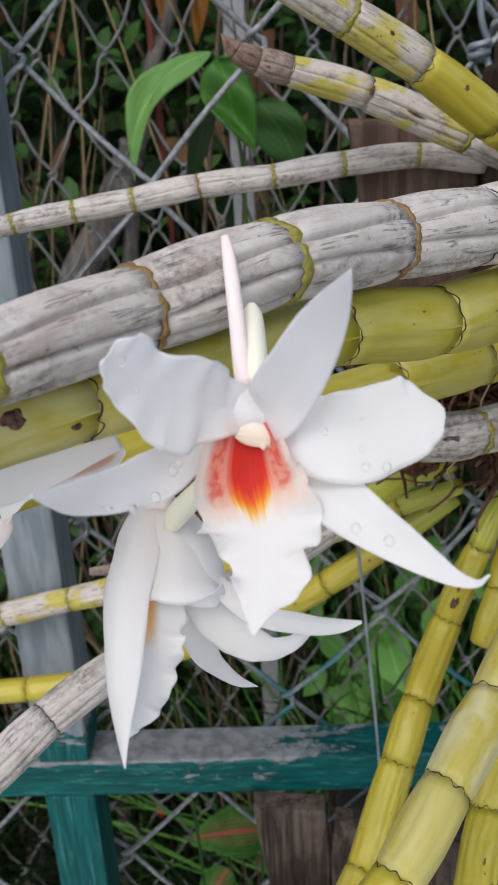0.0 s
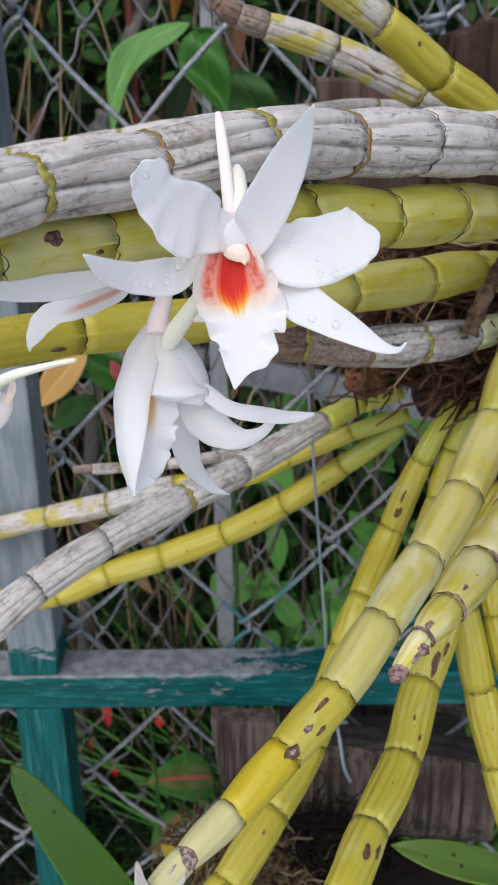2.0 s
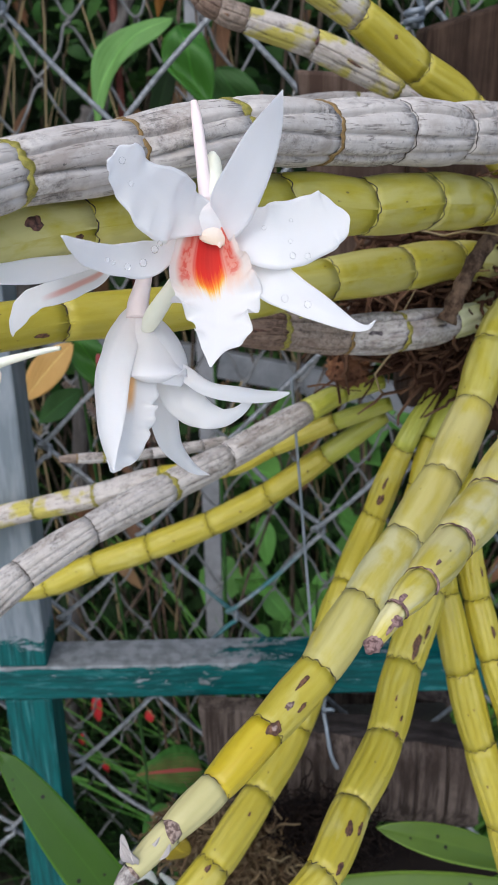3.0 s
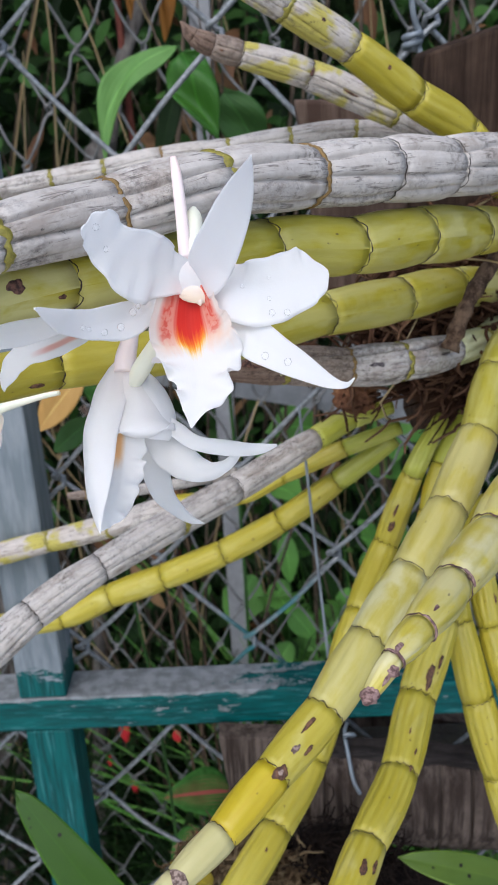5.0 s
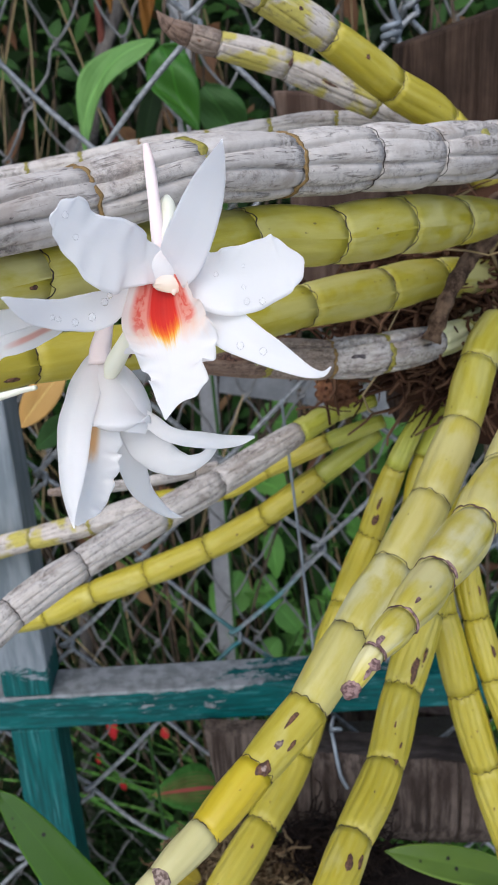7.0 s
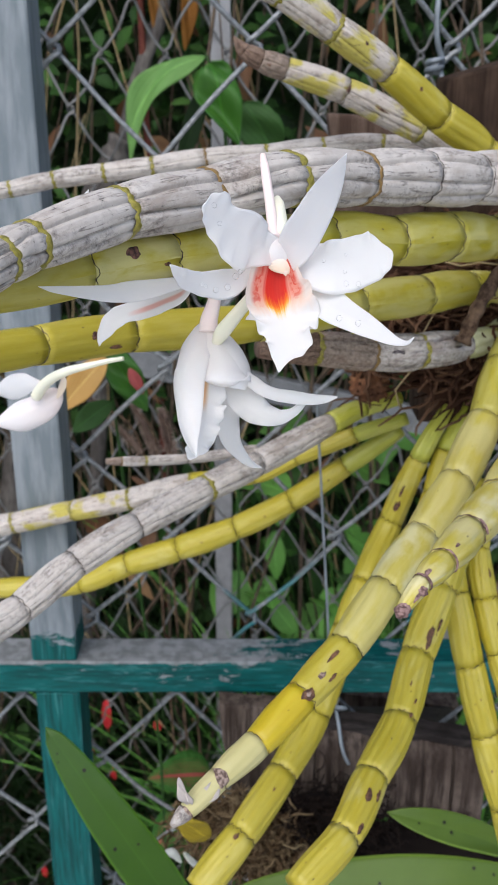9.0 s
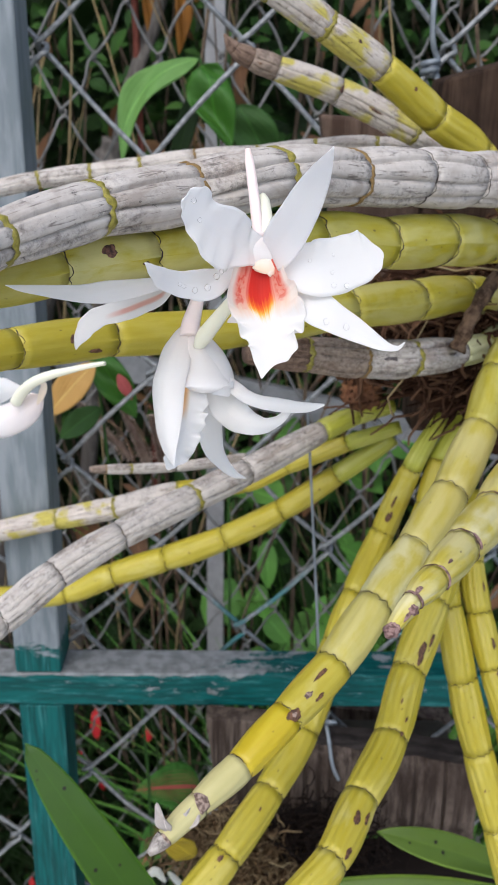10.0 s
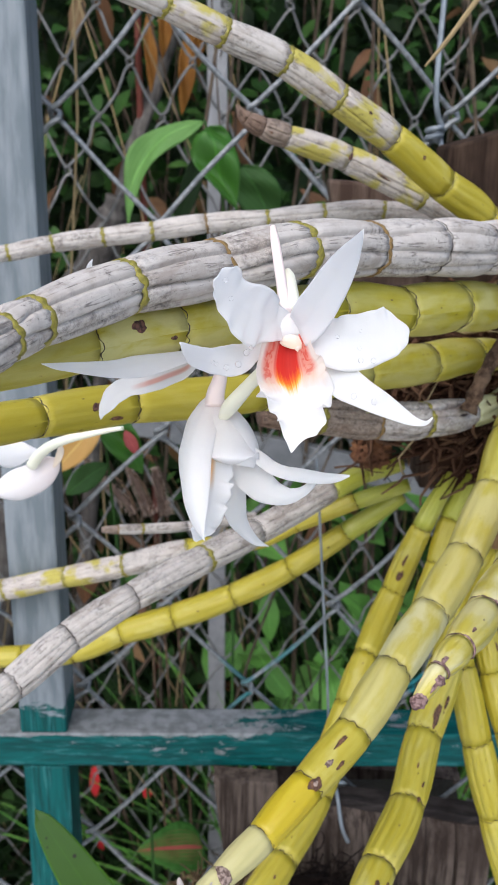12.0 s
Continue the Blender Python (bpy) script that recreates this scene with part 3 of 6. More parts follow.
def cane(label, rows, seed, flutes=11, depth=0.07, marks=(), pinch=0.0):
    """rows: x, y, z, radius, skin of the joint that follows, ring at this node. marks: node count along, turn, length, width (mm), kind."""
    rng = random.Random(seed)
    base = rows[-1][:3]
    top = thing("orchid_cane", label, "orchid cane", CANES_GROUP, at=base)
    per = 9
    phase = rng.uniform(0, 6)
    path, where = spline([r[:4] for r in rows], per)
    tan, na, nb = frames_along(path[:, :3])
    joints = []
    crease, cut = [], []
    while sum(crease[-1:]) < 5.9:
        crease.append(sum(crease[-1:]) + rng.uniform(0.36, 0.80))
        cut.append(rng.uniform(0.35, 1.1))
    crease, cut = np.array(crease), np.array(cut)
    for i in range(len(rows) - 1):
        skin, ring = rows[i][4], rows[i][5]
        sl = slice(i * per, (i + 1) * per + 1)
        seg = path[sl]
        t = np.linspace(0, 1, len(seg))
        swell = 0.995 + (0.10 if skin in "wxv" else 0.07) * np.sin(math.pi * t) ** 0.8 - 0.012 * np.exp(-((t - 1) / 0.10) ** 2) + 0.008 * np.exp(-((t - 0.06) / 0.08) ** 2) + pinch * (np.sin(math.pi * np.clip(t, 0, 1)) ** 0.6 - 0.55)
        ph2 = rng.uniform(0, 6)
        turn = phase + rng.uniform(-0.25, 0.25)
        d = depth * rng.uniform(0.8, 1.25)

        papery = skin in "gbhqmt"

        def ribs(ang):
            return np.abs(np.cos(flutes * ang / 2 + turn))

        def folds(ang, s):
            """Sharp creases of the dry sheath, unevenly spaced, that wander a little."""
            gap = np.abs((np.asarray(ang)[..., None] - crease + 0.09 * np.sin(2.6 * s + ph2 + 3 * crease) + math.pi) % (2 * math.pi) - math.pi)
            near = gap.argmin(-1)
            return 1 - cut[near] * np.exp(-gap.min(-1) / 0.06)

        def shape(ang, s):
            fade = min(1.0, 5 * s + 0.35) * min(1.0, 5 * (1 - s) + 0.35)
            uneven = 0.65 + 0.5 * np.sin(ang + ph2) ** 2
            lump_ = 0.018 * np.sin(2 * ang + ph2 + 2 * s) + 0.012 * np.sin(3 * ang - 5 * s + turn) + 0.008 * np.sin(5 * ang + 9 * s)
            if papery:
                return 1 + 1.6 * d * fade * (folds(ang, s) - 0.8) + lump_
            return 1 + d * fade * uneven * (ribs(ang + 0.12 * math.sin(3 * s + ph2)) ** 0.55 - 0.75) + lump_

        v, f, u = tube(seg[:, :3], seg[:, 3] * swell, 150 if papery else 72, shape, True, (tan[sl], na[sl], nb[sl]))
        joints.append(child("joint", mesh_of("joint", local(v, base), f, SKIN[skin], u), top, {"g": "grey papery sheath", "b": "brown dry sheath", "h": "mildewed grey sheath", "q": "grey sheath torn over yellow skin", "m": "torn brown sheath", "x": "chalky pale joint", "v": "vivid yellow joint"}.get(skin, "")))
        if i and ring != "-":
            c, r, ax, ea, eb = seg[0][:3], seg[0][3], tan[i * per], na[i * per], nb[i * per]
            half = {"d": 0.00016, "o": 0.0010, "r": 0.0006, "p": 0.0004}[ring] * (0.6 + r / 0.012)
            wav, n = rng.uniform(0, 6), 72
            lip_ = 0.035 if ring in "or" else 0.0
            verts, faces, uvs = [], [], []
            for k in range(n):
                a = 2 * math.pi * k / n
                wob = 0.75 * r * ((0.04 if papery else 0.08 + min(1.0, depth * 14) * 0.16) * (ribs(a) - 0.6) + 0.05 * math.sin(7 * a + 2 * wav) + 0.04 * math.sin(13 * a + wav) + 0.03 * math.sin(23 * a) + 0.10 * math.sin(a + wav))
                out = ea * math.cos(a) + eb * math.sin(a)
                for s, rr in ((-1.0, 0.985), (-0.6, 1.008 + lip_), (0.6, 1.012 + lip_), (1.0, 0.985)):
                    verts.append(c + ax * (wob + s * half * (1 + 0.35 * math.sin(7 * a + wav) + 0.25 * math.sin(17 * a + 3 * wav))) + out * r * rr * (float(shape(a, 0.0)) + 0.012))
                    uvs.append((k, s))
            for k in range(n):
                for j in range(3):
                    faces.append((4 * k + j, 4 * ((k + 1) % n) + j, 4 * ((k + 1) % n) + j + 1, 4 * k + j + 1))
            child("node_ring", mesh_of("node_ring", local(verts, base), faces, RING[ring], uvs), joints[-1], {"o": "olive green node band", "r": "rusty brown node band", "p": "purple-brown node line"}.get(ring, "dark node line"))
    for along, turn, ln, wd, kind in marks:
        i = min(len(path) - 1, int(round(along * per)))
        mark(joints[min(len(joints) - 1, int(along))], base, path[i, :3], tan[i], path[i, 3] * 1.05, turn, ln, wd, kind)
    return top


cane("old cane, grey sheath above, bright yellow below", [
    (0.0038, 0.3924, 1.3514, 0.0056, "g", "-"),
    (0.0294, 0.4032, 1.3429, 0.0060, "q", "o"),
    (0.0541, 0.4140, 1.3331, 0.0065, "g", "o"),
    (0.0818, 0.4248, 1.3229, 0.0069, "q", "o"),
    (0.1084, 0.4356, 1.3074, 0.0072, "q", "o"),
    (0.1367, 0.4500, 1.2902, 0.0078, "y", "d"),
    (0.1684, 0.4680, 1.2676, 0.0083, "y", "d"),
    (0.1969, 0.4860, 1.2491, 0.0087, "y", "d"),
    (0.2253, 0.4968, 1.2164, 0.0081, "y", "-"),
], 11, 9, 0.08, marks=[(4.5, 5, 2.6, 1.6, "z"), (5.45, 5, 2.5, 2.0, "s")])
cane("dry cane tip with a shredded brown end", [
    (0.0600, 0.4896, 1.3060, 0.0004, "m", "-"),
    (0.0655, 0.4914, 1.2992, 0.0038, "m", "-"),
    (0.0745, 0.4942, 1.2945, 0.0054, "t", "-"),
    (0.0880, 0.4975, 1.2900, 0.0063, "q", "d"),
    (0.1219, 0.5040, 1.2789, 0.0072, "q", "d"),
    (0.1668, 0.5112, 1.2578, 0.0071, "g", "o"),
    (0.1924, 0.5148, 1.2456, 0.0062, "g", "-"),
], 12, 9, 0.15, marks=[(3.95, 10, 2, 4, "z"), (4.4, 25, 9, 1.4, "s"), (2.6, 30, 10, 1.2, "s")])
cane("thick old cane in a fluted grey papery sheath", [
    (0.0010, 0.1400, 1.2432, 0.0052, "g", "-"),
    (0.0093, 0.1670, 1.2455, 0.0058, "g", "o"),
    (0.0137, 0.1800, 1.2466, 0.0061, "g", "o"),
    (0.0315, 0.2117, 1.2502, 0.0072, "g", "o"),
    (0.0546, 0.2412, 1.2515, 0.0082, "g", "r"),
    (0.0803, 0.2650, 1.2544, 0.0087, "g", "o"),
    (0.1073, 0.2988, 1.2514, 0.0094, "g", "r"),
    (0.1345, 0.3240, 1.2495, 0.0101, "g", "d"),
    (0.1602, 0.3506, 1.2466, 0.0104, "g", "d"),
    (0.1922, 0.3888, 1.2435, 0.0107, "g", "d"),
    (0.2277, 0.4320, 1.2391, 0.0098, "g", "-"),
], 13, 9, 0.16, marks=[(8.62, -8, 5.5, 4.0, "o")])
cane("thick olive-yellow cane with dark node lines", [
    (-0.0015, 0.1764, 1.2362, 0.0061, "o", "-"),
    (0.0192, 0.2131, 1.2342, 0.0071, "o", "d"),
    (0.0416, 0.2362, 1.2350, 0.0077, "o", "d"),
    (0.0934, 0.2880, 1.2322, 0.0086, "o", "d"),
    (0.1222, 0.3146, 1.2265, 0.0093, "o", "d"),
    (0.1494, 0.3442, 1.2235, 0.0100, "o", "d"),
    (0.1787, 0.3852, 1.2169, 0.0101, "o", "d"),
    (0.2070, 0.4248, 1.2110, 0.0079, "o", "-"),
], 14, 10, 0.05, marks=[(1.55, 5, 5.5, 3.6, "z"), (1.9, 40, 2, 1.2, "s")])
cane("olive-yellow cane with oval scars", [
    (-0.0244, 0.2412, 1.2005, 0.0063, "y", "-"),
    (-0.0078, 0.2686, 1.1969, 0.0070, "y", "d"),
    (0.0207, 0.3024, 1.1928, 0.0075, "y", "d"),
    (0.0701, 0.3398, 1.1875, 0.0081, "o", "d"),
    (0.1175, 0.3758, 1.1877, 0.0088, "o", "d"),
    (0.1534, 0.4068, 1.1850, 0.0097, "o", "d"),
    (0.1839, 0.4392, 1.1818, 0.0092, "o", "d"),
    (0.2198, 0.4752, 1.1720, 0.0090, "o", "-"),
], 15, 9, 0.05, marks=[(1.52, 10, 4.5, 2.8, "z"), (2.6, 30, 4, 2, "z"), (1.75, 50, 6, 1.5, "s")])
cane("short withered cane, mildewed grey, broken brown end", [
    (0.0726, 0.3744, 1.1677, 0.0053, "m", "-"),
    (0.1010, 0.3850, 1.1635, 0.0078, "t", "o"),
    (0.1297, 0.3960, 1.1581, 0.0083, "h", "r"),
    (0.1540, 0.4032, 1.1571, 0.0086, "h", "o"),
    (0.1837, 0.4320, 1.1522, 0.0075, "f", "-"),
    (0.2040, 0.4536, 1.1513, 0.0062, "f", "o"),
    (0.2129, 0.4644, 1.1576, 0.0041, "f", "-"),
], 16, 9, 0.22, marks=[(2.5, 10, 8, 6, "k"), (3.6, -8, 9, 7, "k"), (0.5, 0, 12, 4, "z"), (1.5, 18, 7, 3, "k")])
cane("slender grey cane with olive node bands", [
    (-0.0976, 0.5040, 1.2214, 0.0039, "g", "-"),
    (-0.0708, 0.5076, 1.2245, 0.0046, "g", "o"),
    (-0.0466, 0.5148, 1.2292, 0.0049, "g", "o"),
    (-0.0170, 0.5184, 1.2330, 0.0053, "g", "o"),
    (0.0108, 0.5220, 1.2363, 0.0055, "g", "o"),
    (0.0431, 0.5256, 1.2408, 0.0057, "g", "r"),
    (0.0789, 0.5270, 1.2433, 0.0057, "g", "o"),
    (0.1123, 0.5292, 1.2471, 0.0057, "g", "o"),
    (0.1485, 0.5328, 1.2489, 0.0057, "g", "o"),
    (0.1809, 0.5328, 1.2446, 0.0061, "g", "-"),
], 17, 8, 0.10)
cane("bright yellow slender cane close to the fence", [
    (-0.1282, 0.5400, 0.9374, 0.0061, "y", "-"),
    (-0.0882, 0.5400, 0.9394, 0.0074, "y", "d"),
    (-0.0531, 0.5443, 0.9402, 0.0078, "y", "d"),
    (-0.0183, 0.5443, 0.9556, 0.0082, "y", "d"),
    (0.0192, 0.5443, 0.9688, 0.0085, "y", "d"),
    (0.0611, 0.5414, 0.9873, 0.0084, "y", "d"),
    (0.0998, 0.5364, 1.0114, 0.0078, "y", "d"),
    (0.1366, 0.5364, 1.0379, 0.0069, "n", "d"),
    (0.1721, 0.5328, 1.0658, 0.0045, "n", "-"),
], 18, 10, 0.05, marks=[(4.4, 5, 1.6, 0.9, "s"), (5.6, 5, 2, 1, "s"), (6.7, 10, 1.6, 1, "s")])
cane("grey sheathed cane, green at its foot", [
    (-0.0597, 0.3240, 1.0394, 0.0079, "g", "-"),
    (-0.0428, 0.3420, 1.0442, 0.0076, "g", "d"),
    (-0.0199, 0.3672, 1.0551, 0.0077, "g", "d"),
    (0.0085, 0.3924, 1.0640, 0.0074, "g", "d"),
    (0.0447, 0.4248, 1.0707, 0.0078, "g", "o"),
    (0.0734, 0.4536, 1.0739, 0.0076, "g", "d"),
    (0.1200, 0.4968, 1.0830, 0.0067, "n", "d"),
    (0.1433, 0.5112, 1.0890, 0.0058, "n", "-"),
    (0.1674, 0.5184, 1.0932, 0.0044, "n", "-"),
], 19, 9, 0.12)
cane("grey cane with yellow patches crossing behind another", [
    (-0.1253, 0.5666, 0.9736, 0.0075, "g", "-"),
    (-0.1038, 0.5652, 0.9788, 0.0075, "q", "o"),
    (-0.0583, 0.5616, 0.9908, 0.0074, "q", "o"),
    (-0.0155, 0.5558, 1.0029, 0.0077, "g", "o"),
    (0.0301, 0.5508, 1.0183, 0.0068, "y", "o"),
    (0.0737, 0.5400, 1.0274, 0.0047, "y", "d"),
    (0.1022, 0.5328, 1.0446, 0.0050, "y", "d"),
    (0.1410, 0.5292, 1.0631, 0.0053, "n", "d"),
    (0.1745, 0.5256, 1.0764, 0.0041, "n", "-"),
], 20, 9, 0.10)
cane("thin grey twig-like cane with a pointed end", [
    (-0.0123, 0.4356, 1.0826, 0.0017, "t", "-"),
    (-0.0040, 0.4392, 1.0812, 0.0025, "g", "r"),
    (0.0090, 0.4446, 1.0793, 0.0028, "g", "o"),
    (0.0330, 0.4566, 1.0758, 0.0029, "g", "d"),
    (0.0600, 0.4730, 1.0728, 0.0031, "g", "d"),
    (0.0734, 0.4824, 1.0715, 0.0028, "g", "-"),
], 21, 7, 0.05)
cane("long yellow cane hanging behind the front one", [
    (0.1899, 0.4788, 1.1009, 0.0037, "n", "-"),
    (0.1714, 0.4644, 1.0730, 0.0061, "y", "d"),
    (0.1582, 0.4716, 1.0274, 0.0074, "y", "d"),
    (0.1388, 0.4392, 1.0017, 0.0078, "y", "d"),
    (0.1275, 0.4212, 0.9815, 0.0083, "y", "d"),
    (0.1085, 0.3960, 0.9395, 0.0088, "y", "d"),
    (0.0874, 0.3600, 0.9269, 0.0083, "y", "d"),
    (0.0650, 0.3276, 0.9153, 0.0085, "y", "d"),
    (0.0436, 0.3060, 0.8999, 0.0085, "y", "-"),
], 22, 11, 0.09, marks=[(1.62, 12, 10.0, 3.6, "s"), (1.40, 20, 9.0, 2.0, "s"), (6.3, 10, 2.5, 1.1, "s"), (7.1, 25, 4, 2.4, "s")])
front = cane("thick waxy yellow cane with brown scars, withered tip", [
    (0.2143, 0.4320, 1.1602, 0.0084, "o", "-"),
    (0.1994, 0.4104, 1.1464, 0.0087, "o", "d"),
    (0.1864, 0.3852, 1.1265, 0.0086, "w", "d"),
    (0.1658, 0.3492, 1.1084, 0.0087, "w", "d"),
    (0.1459, 0.3226, 1.0936, 0.0085, "w", "d"),
    (0.1260, 0.2952, 1.0825, 0.0081, "w", "d"),
    (0.1079, 0.2736, 1.0684, 0.0075, "y", "d"),
    (0.0885, 0.2534, 1.0591, 0.0068, "v", "d"),
    (0.0709, 0.2347, 1.0516, 0.0058, "x", "d"),
    (0.0568, 0.2196, 1.0484, 0.0044, "x", "d"),
    (0.0458, 0.2088, 1.0438, 0.0031, "h", "d"),
    (0.0408, 0.2052, 1.0405, 0.0010, "h", "-"),
], 23, 11, 0.05, marks=[(7.0, 0, 6.0, 4.8, "s"), (7.05, 2, 2.6, 2.4, "e"), (6.62, 12, 4.4, 2.2, "e"), (6.30, 26, 7.0, 1.8, "s"), (6.55, -16, 5.0, 1.5, "s"), (9.05, 10, 5.5, 7.5, "e"), (10.0, 0, 1.2, 6, "e")])
stub = cane("short pale yellow cane with a cut brown end", [
    (0.1150, 0.2000, 1.1318, 0.0021, "u", "-"),
    (0.1221, 0.2066, 1.1380, 0.0032, "u", "p"),
    (0.1310, 0.2200, 1.1377, 0.0049, "u", "p"),
    (0.1464, 0.2484, 1.1340, 0.0066, "u", "p"),
    (0.1680, 0.2880, 1.1293, 0.0079, "u", "p"),
    (0.1894, 0.3312, 1.1291, 0.0077, "w", "d"),
    (0.2200, 0.3888, 1.1313, 0.0078, "w", "-"),
], 24, 9, 0.09, pinch=0.13, marks=[(0.12, 0, 2.0, 5.0, "p"), (0.60, 20, 4.5, 2.0, "p"), (1.02, 5, 1.0, 9, "p"), (1.15, -30, 4.0, 1.8, "p"), (2.02, 12, 0.9, 9, "p"), (2.2, -24, 3.6, 1.4, "p"), (3.0, 0, 0.8, 7, "p")])
cane("bright yellow fluted cane with brown flecks", [
    (0.2116, 0.4464, 1.0620, 0.0082, "y", "-"),
    (0.1860, 0.4140, 1.0366, 0.0085, "y", "d"),
    (0.1749, 0.3960, 1.0229, 0.0089, "y", "d"),
    (0.1588, 0.3672, 0.9995, 0.0089, "y", "d"),
    (0.1448, 0.3334, 0.9841, 0.0087, "y", "d"),
    (0.1264, 0.2988, 0.9787, 0.0081, "y", "d"),
    (0.1102, 0.2664, 0.9751, 0.0076, "y", "d"),
    (0.0889, 0.2448, 0.9678, 0.0070, "y", "-"),
], 25, 13, 0.12, marks=[(2.74, -4, 13.0, 3.6, "s"), (2.55, -24, 7, 1.5, "s"), (4.05, -8, 3.5, 1.2, "s"), (3.6, 14, 3.0, 1.0, "s"), (3.75, -12, 3.0, 1.0, "s"), (5.42, 10, 8.5, 3.0, "s"), (5.30, -22, 7, 2.0, "s"), (5.9, -10, 6, 2.2, "s")])
cane("bright yellow cane hanging straight down", [
    (0.1989, 0.4464, 1.0399, 0.0060, "y", "-"),
    (0.1879, 0.4212, 1.0236, 0.0065, "y", "d"),
    (0.1874, 0.4104, 1.0129, 0.0070, "y", "d"),
    (0.1953, 0.3960, 0.9749, 0.0083, "y", "d"),
    (0.2056, 0.3852, 0.9349, 0.0084, "y", "d"),
    (0.2169, 0.3708, 0.8943, 0.0078, "y", "d"),
    (0.2268, 0.3600, 0.8590, 0.0078, "y", "-"),
], 26, 12, 0.11, marks=[(3.4, 0, 1.6, 1, "s"), (4.4, 20, 1.5, 1, "s")])
cane("yellow cane with rusty stains", [
    (0.2078, 0.4464, 1.0510, 0.0066, "y", "-"),
    (0.2024, 0.4284, 1.0308, 0.0068, "y", "d"),
    (0.2046, 0.4104, 1.0088, 0.0070, "y", "d"),
    (0.2113, 0.3960, 0.9823, 0.0070, "y", "d"),
    (0.2198, 0.3852, 0.9538, 0.0067, "y", "d"),
    (0.2296, 0.3816, 0.9133, 0.0065, "y", "-"),
], 27, 12, 0.11, marks=[(2.6, -20, 7, 1.8, "s"), (3.1, -10, 5, 2.6, "s"), (3.6, 5, 12, 3.0, "s"), (1.5, -30, 5, 1.6, "s")])
cane("small yellow cane half hidden at the foot", [
    (0.2042, 0.4824, 1.1016, 0.0041, "n", "-"),
    (0.1882, 0.4680, 1.0760, 0.0061, "y", "d"),
    (0.1807, 0.4572, 1.0530, 0.0067, "y", "d"),
    (0.1721, 0.4500, 1.0265, 0.0068, "y", "-"),
], 28, 10, 0.05)
STUB_AT = (0.2200, 0.3888, 1.1313)
knob(stub, STUB_AT, (0.1150, 0.1995, 1.1320), 0.0023, SCAR["p"], 1)
knob(stub, STUB_AT, (0.1213, 0.2022, 1.1374), 0.0017, SCAR["p"], 4)


# ---- flowers ----
def petal_mesh(name, rows, mat, face=(0, -1, 0.38), cup=0.25, ruffle=0.0, waves=6, seed=1, jag=0.0, thick=0.0004, edge=2.4, nu=14, per=7, calm=0.0):
    """rows: millimetres x, y, z (over 1.25 m), half-widths on both sides, and the curl in radians where the margins roll up. Cup bends the margins towards the face."""
    rng = random.Random(seed)
    data = np.array(rows, float)
    data = np.c_[data[:, 0] / 1000, data[:, 1] / 1000, data[:, 2] / 1000 + 1.25, data[:, 3] / 1000, data[:, 4] / 1000, data[:, 5:]]
    path, where = spline(data, per)
    tan = np.gradient(path[:, :3], axis=0)
    tan /= np.linalg.norm(tan, axis=1)[:, None]
    n0 = np.array(face, float)
    n0 /= np.linalg.norm(n0)
    ph = [rng.uniform(0, 6.3) for _ in range(8)]
    us = np.linspace(-1, 1, nu + 1)
    last = len(path) - 1
    front, uvs = [], []
    for i, row in enumerate(path):
        s = i / last
        nn = n0 - tan[i] * (n0 @ tan[i])
        nn /= np.linalg.norm(nn)
        side = np.cross(tan[i], nn)
        w0, w1 = max(row[3], 0.00005), max(row[4], 0.00005)
        roll = row[5] if len(row) > 5 else 0.0
        mean = (w0 + w1) / 2
        loose = min(1.0, max(0.0, (s - calm) * 9)) if calm else 1.0
        for u in us:
            w = w0 if u < 0 else w1
            g = 0 if u < 0 else 3
            j = 1 + loose * jag * abs(u) ** 2 * (math.sin(waves * 5.1 * s + ph[g]) * 0.6 + math.sin(waves * 11.7 * s + ph[g + 1]) * 0.4)
            lift = cup * mean * abs(u) ** 1.8 - 0.03 * mean * math.exp(-((u / 0.14) ** 2)) * (1 - s)
            lift += loose * ruffle * mean * abs(u) ** edge * (math.sin(waves * 6.28 * s + ph[g + 2]) + 0.6 * math.sin(waves * 13.1 * s + ph[g])) * min(1, 4 * s) * min(1, 3 * (1 - s) + 0.1)
            if roll > 0.05:
                p = row[:3] + side * (w / roll * math.sin(u * roll) * j) + nn * (lift + w / roll * (1 - math.cos(u * roll)))
            else:
                p = row[:3] + side * (u * w * j) + nn * lift
            front.append((p, nn * (1 - 0.75 * u * u)))
            uvs.append((u, s))
    verts = [p + n * thick / 2 for p, n in front] + [p - n * thick / 2 for p, n in front]
    uvs = uvs + uvs
    n, off, faces = nu + 1, len(front), []
    for i in range(last):
        for k in range(nu):
            q = (i * n + k, i * n + k + 1, (i + 1) * n + k + 1, (i + 1) * n + k)
            faces.append(q[::-1])
            faces.append(tuple(x + off for x in q))
        for a in (i * n, i * n + nu):
            q = (a, a + n, a + n + off, a + off)
            faces.append(q)
    faces.append(tuple(range(n)) + tuple(range(off + n - 1, off - 1, -1)))
    e = last * n
    faces.append(tuple(range(e, e + n)) + tuple(range(off + e + n - 1, off + e - 1, -1)))
    return verts, faces, uvs


def petal(parent, at, name, rows, mat, label="", **k):
    v, f, u = petal_mesh(name, rows, mat, **k)
    me = mesh_of(name, local(v, at), f, mat, u)
    bm = bmesh.new()
    bm.from_mesh(me)
    bmesh.ops.recalc_face_normals(bm, faces=bm.faces[:])
    bm.to_mesh(me)
    bm.free()
    return child(name, me, parent, label)


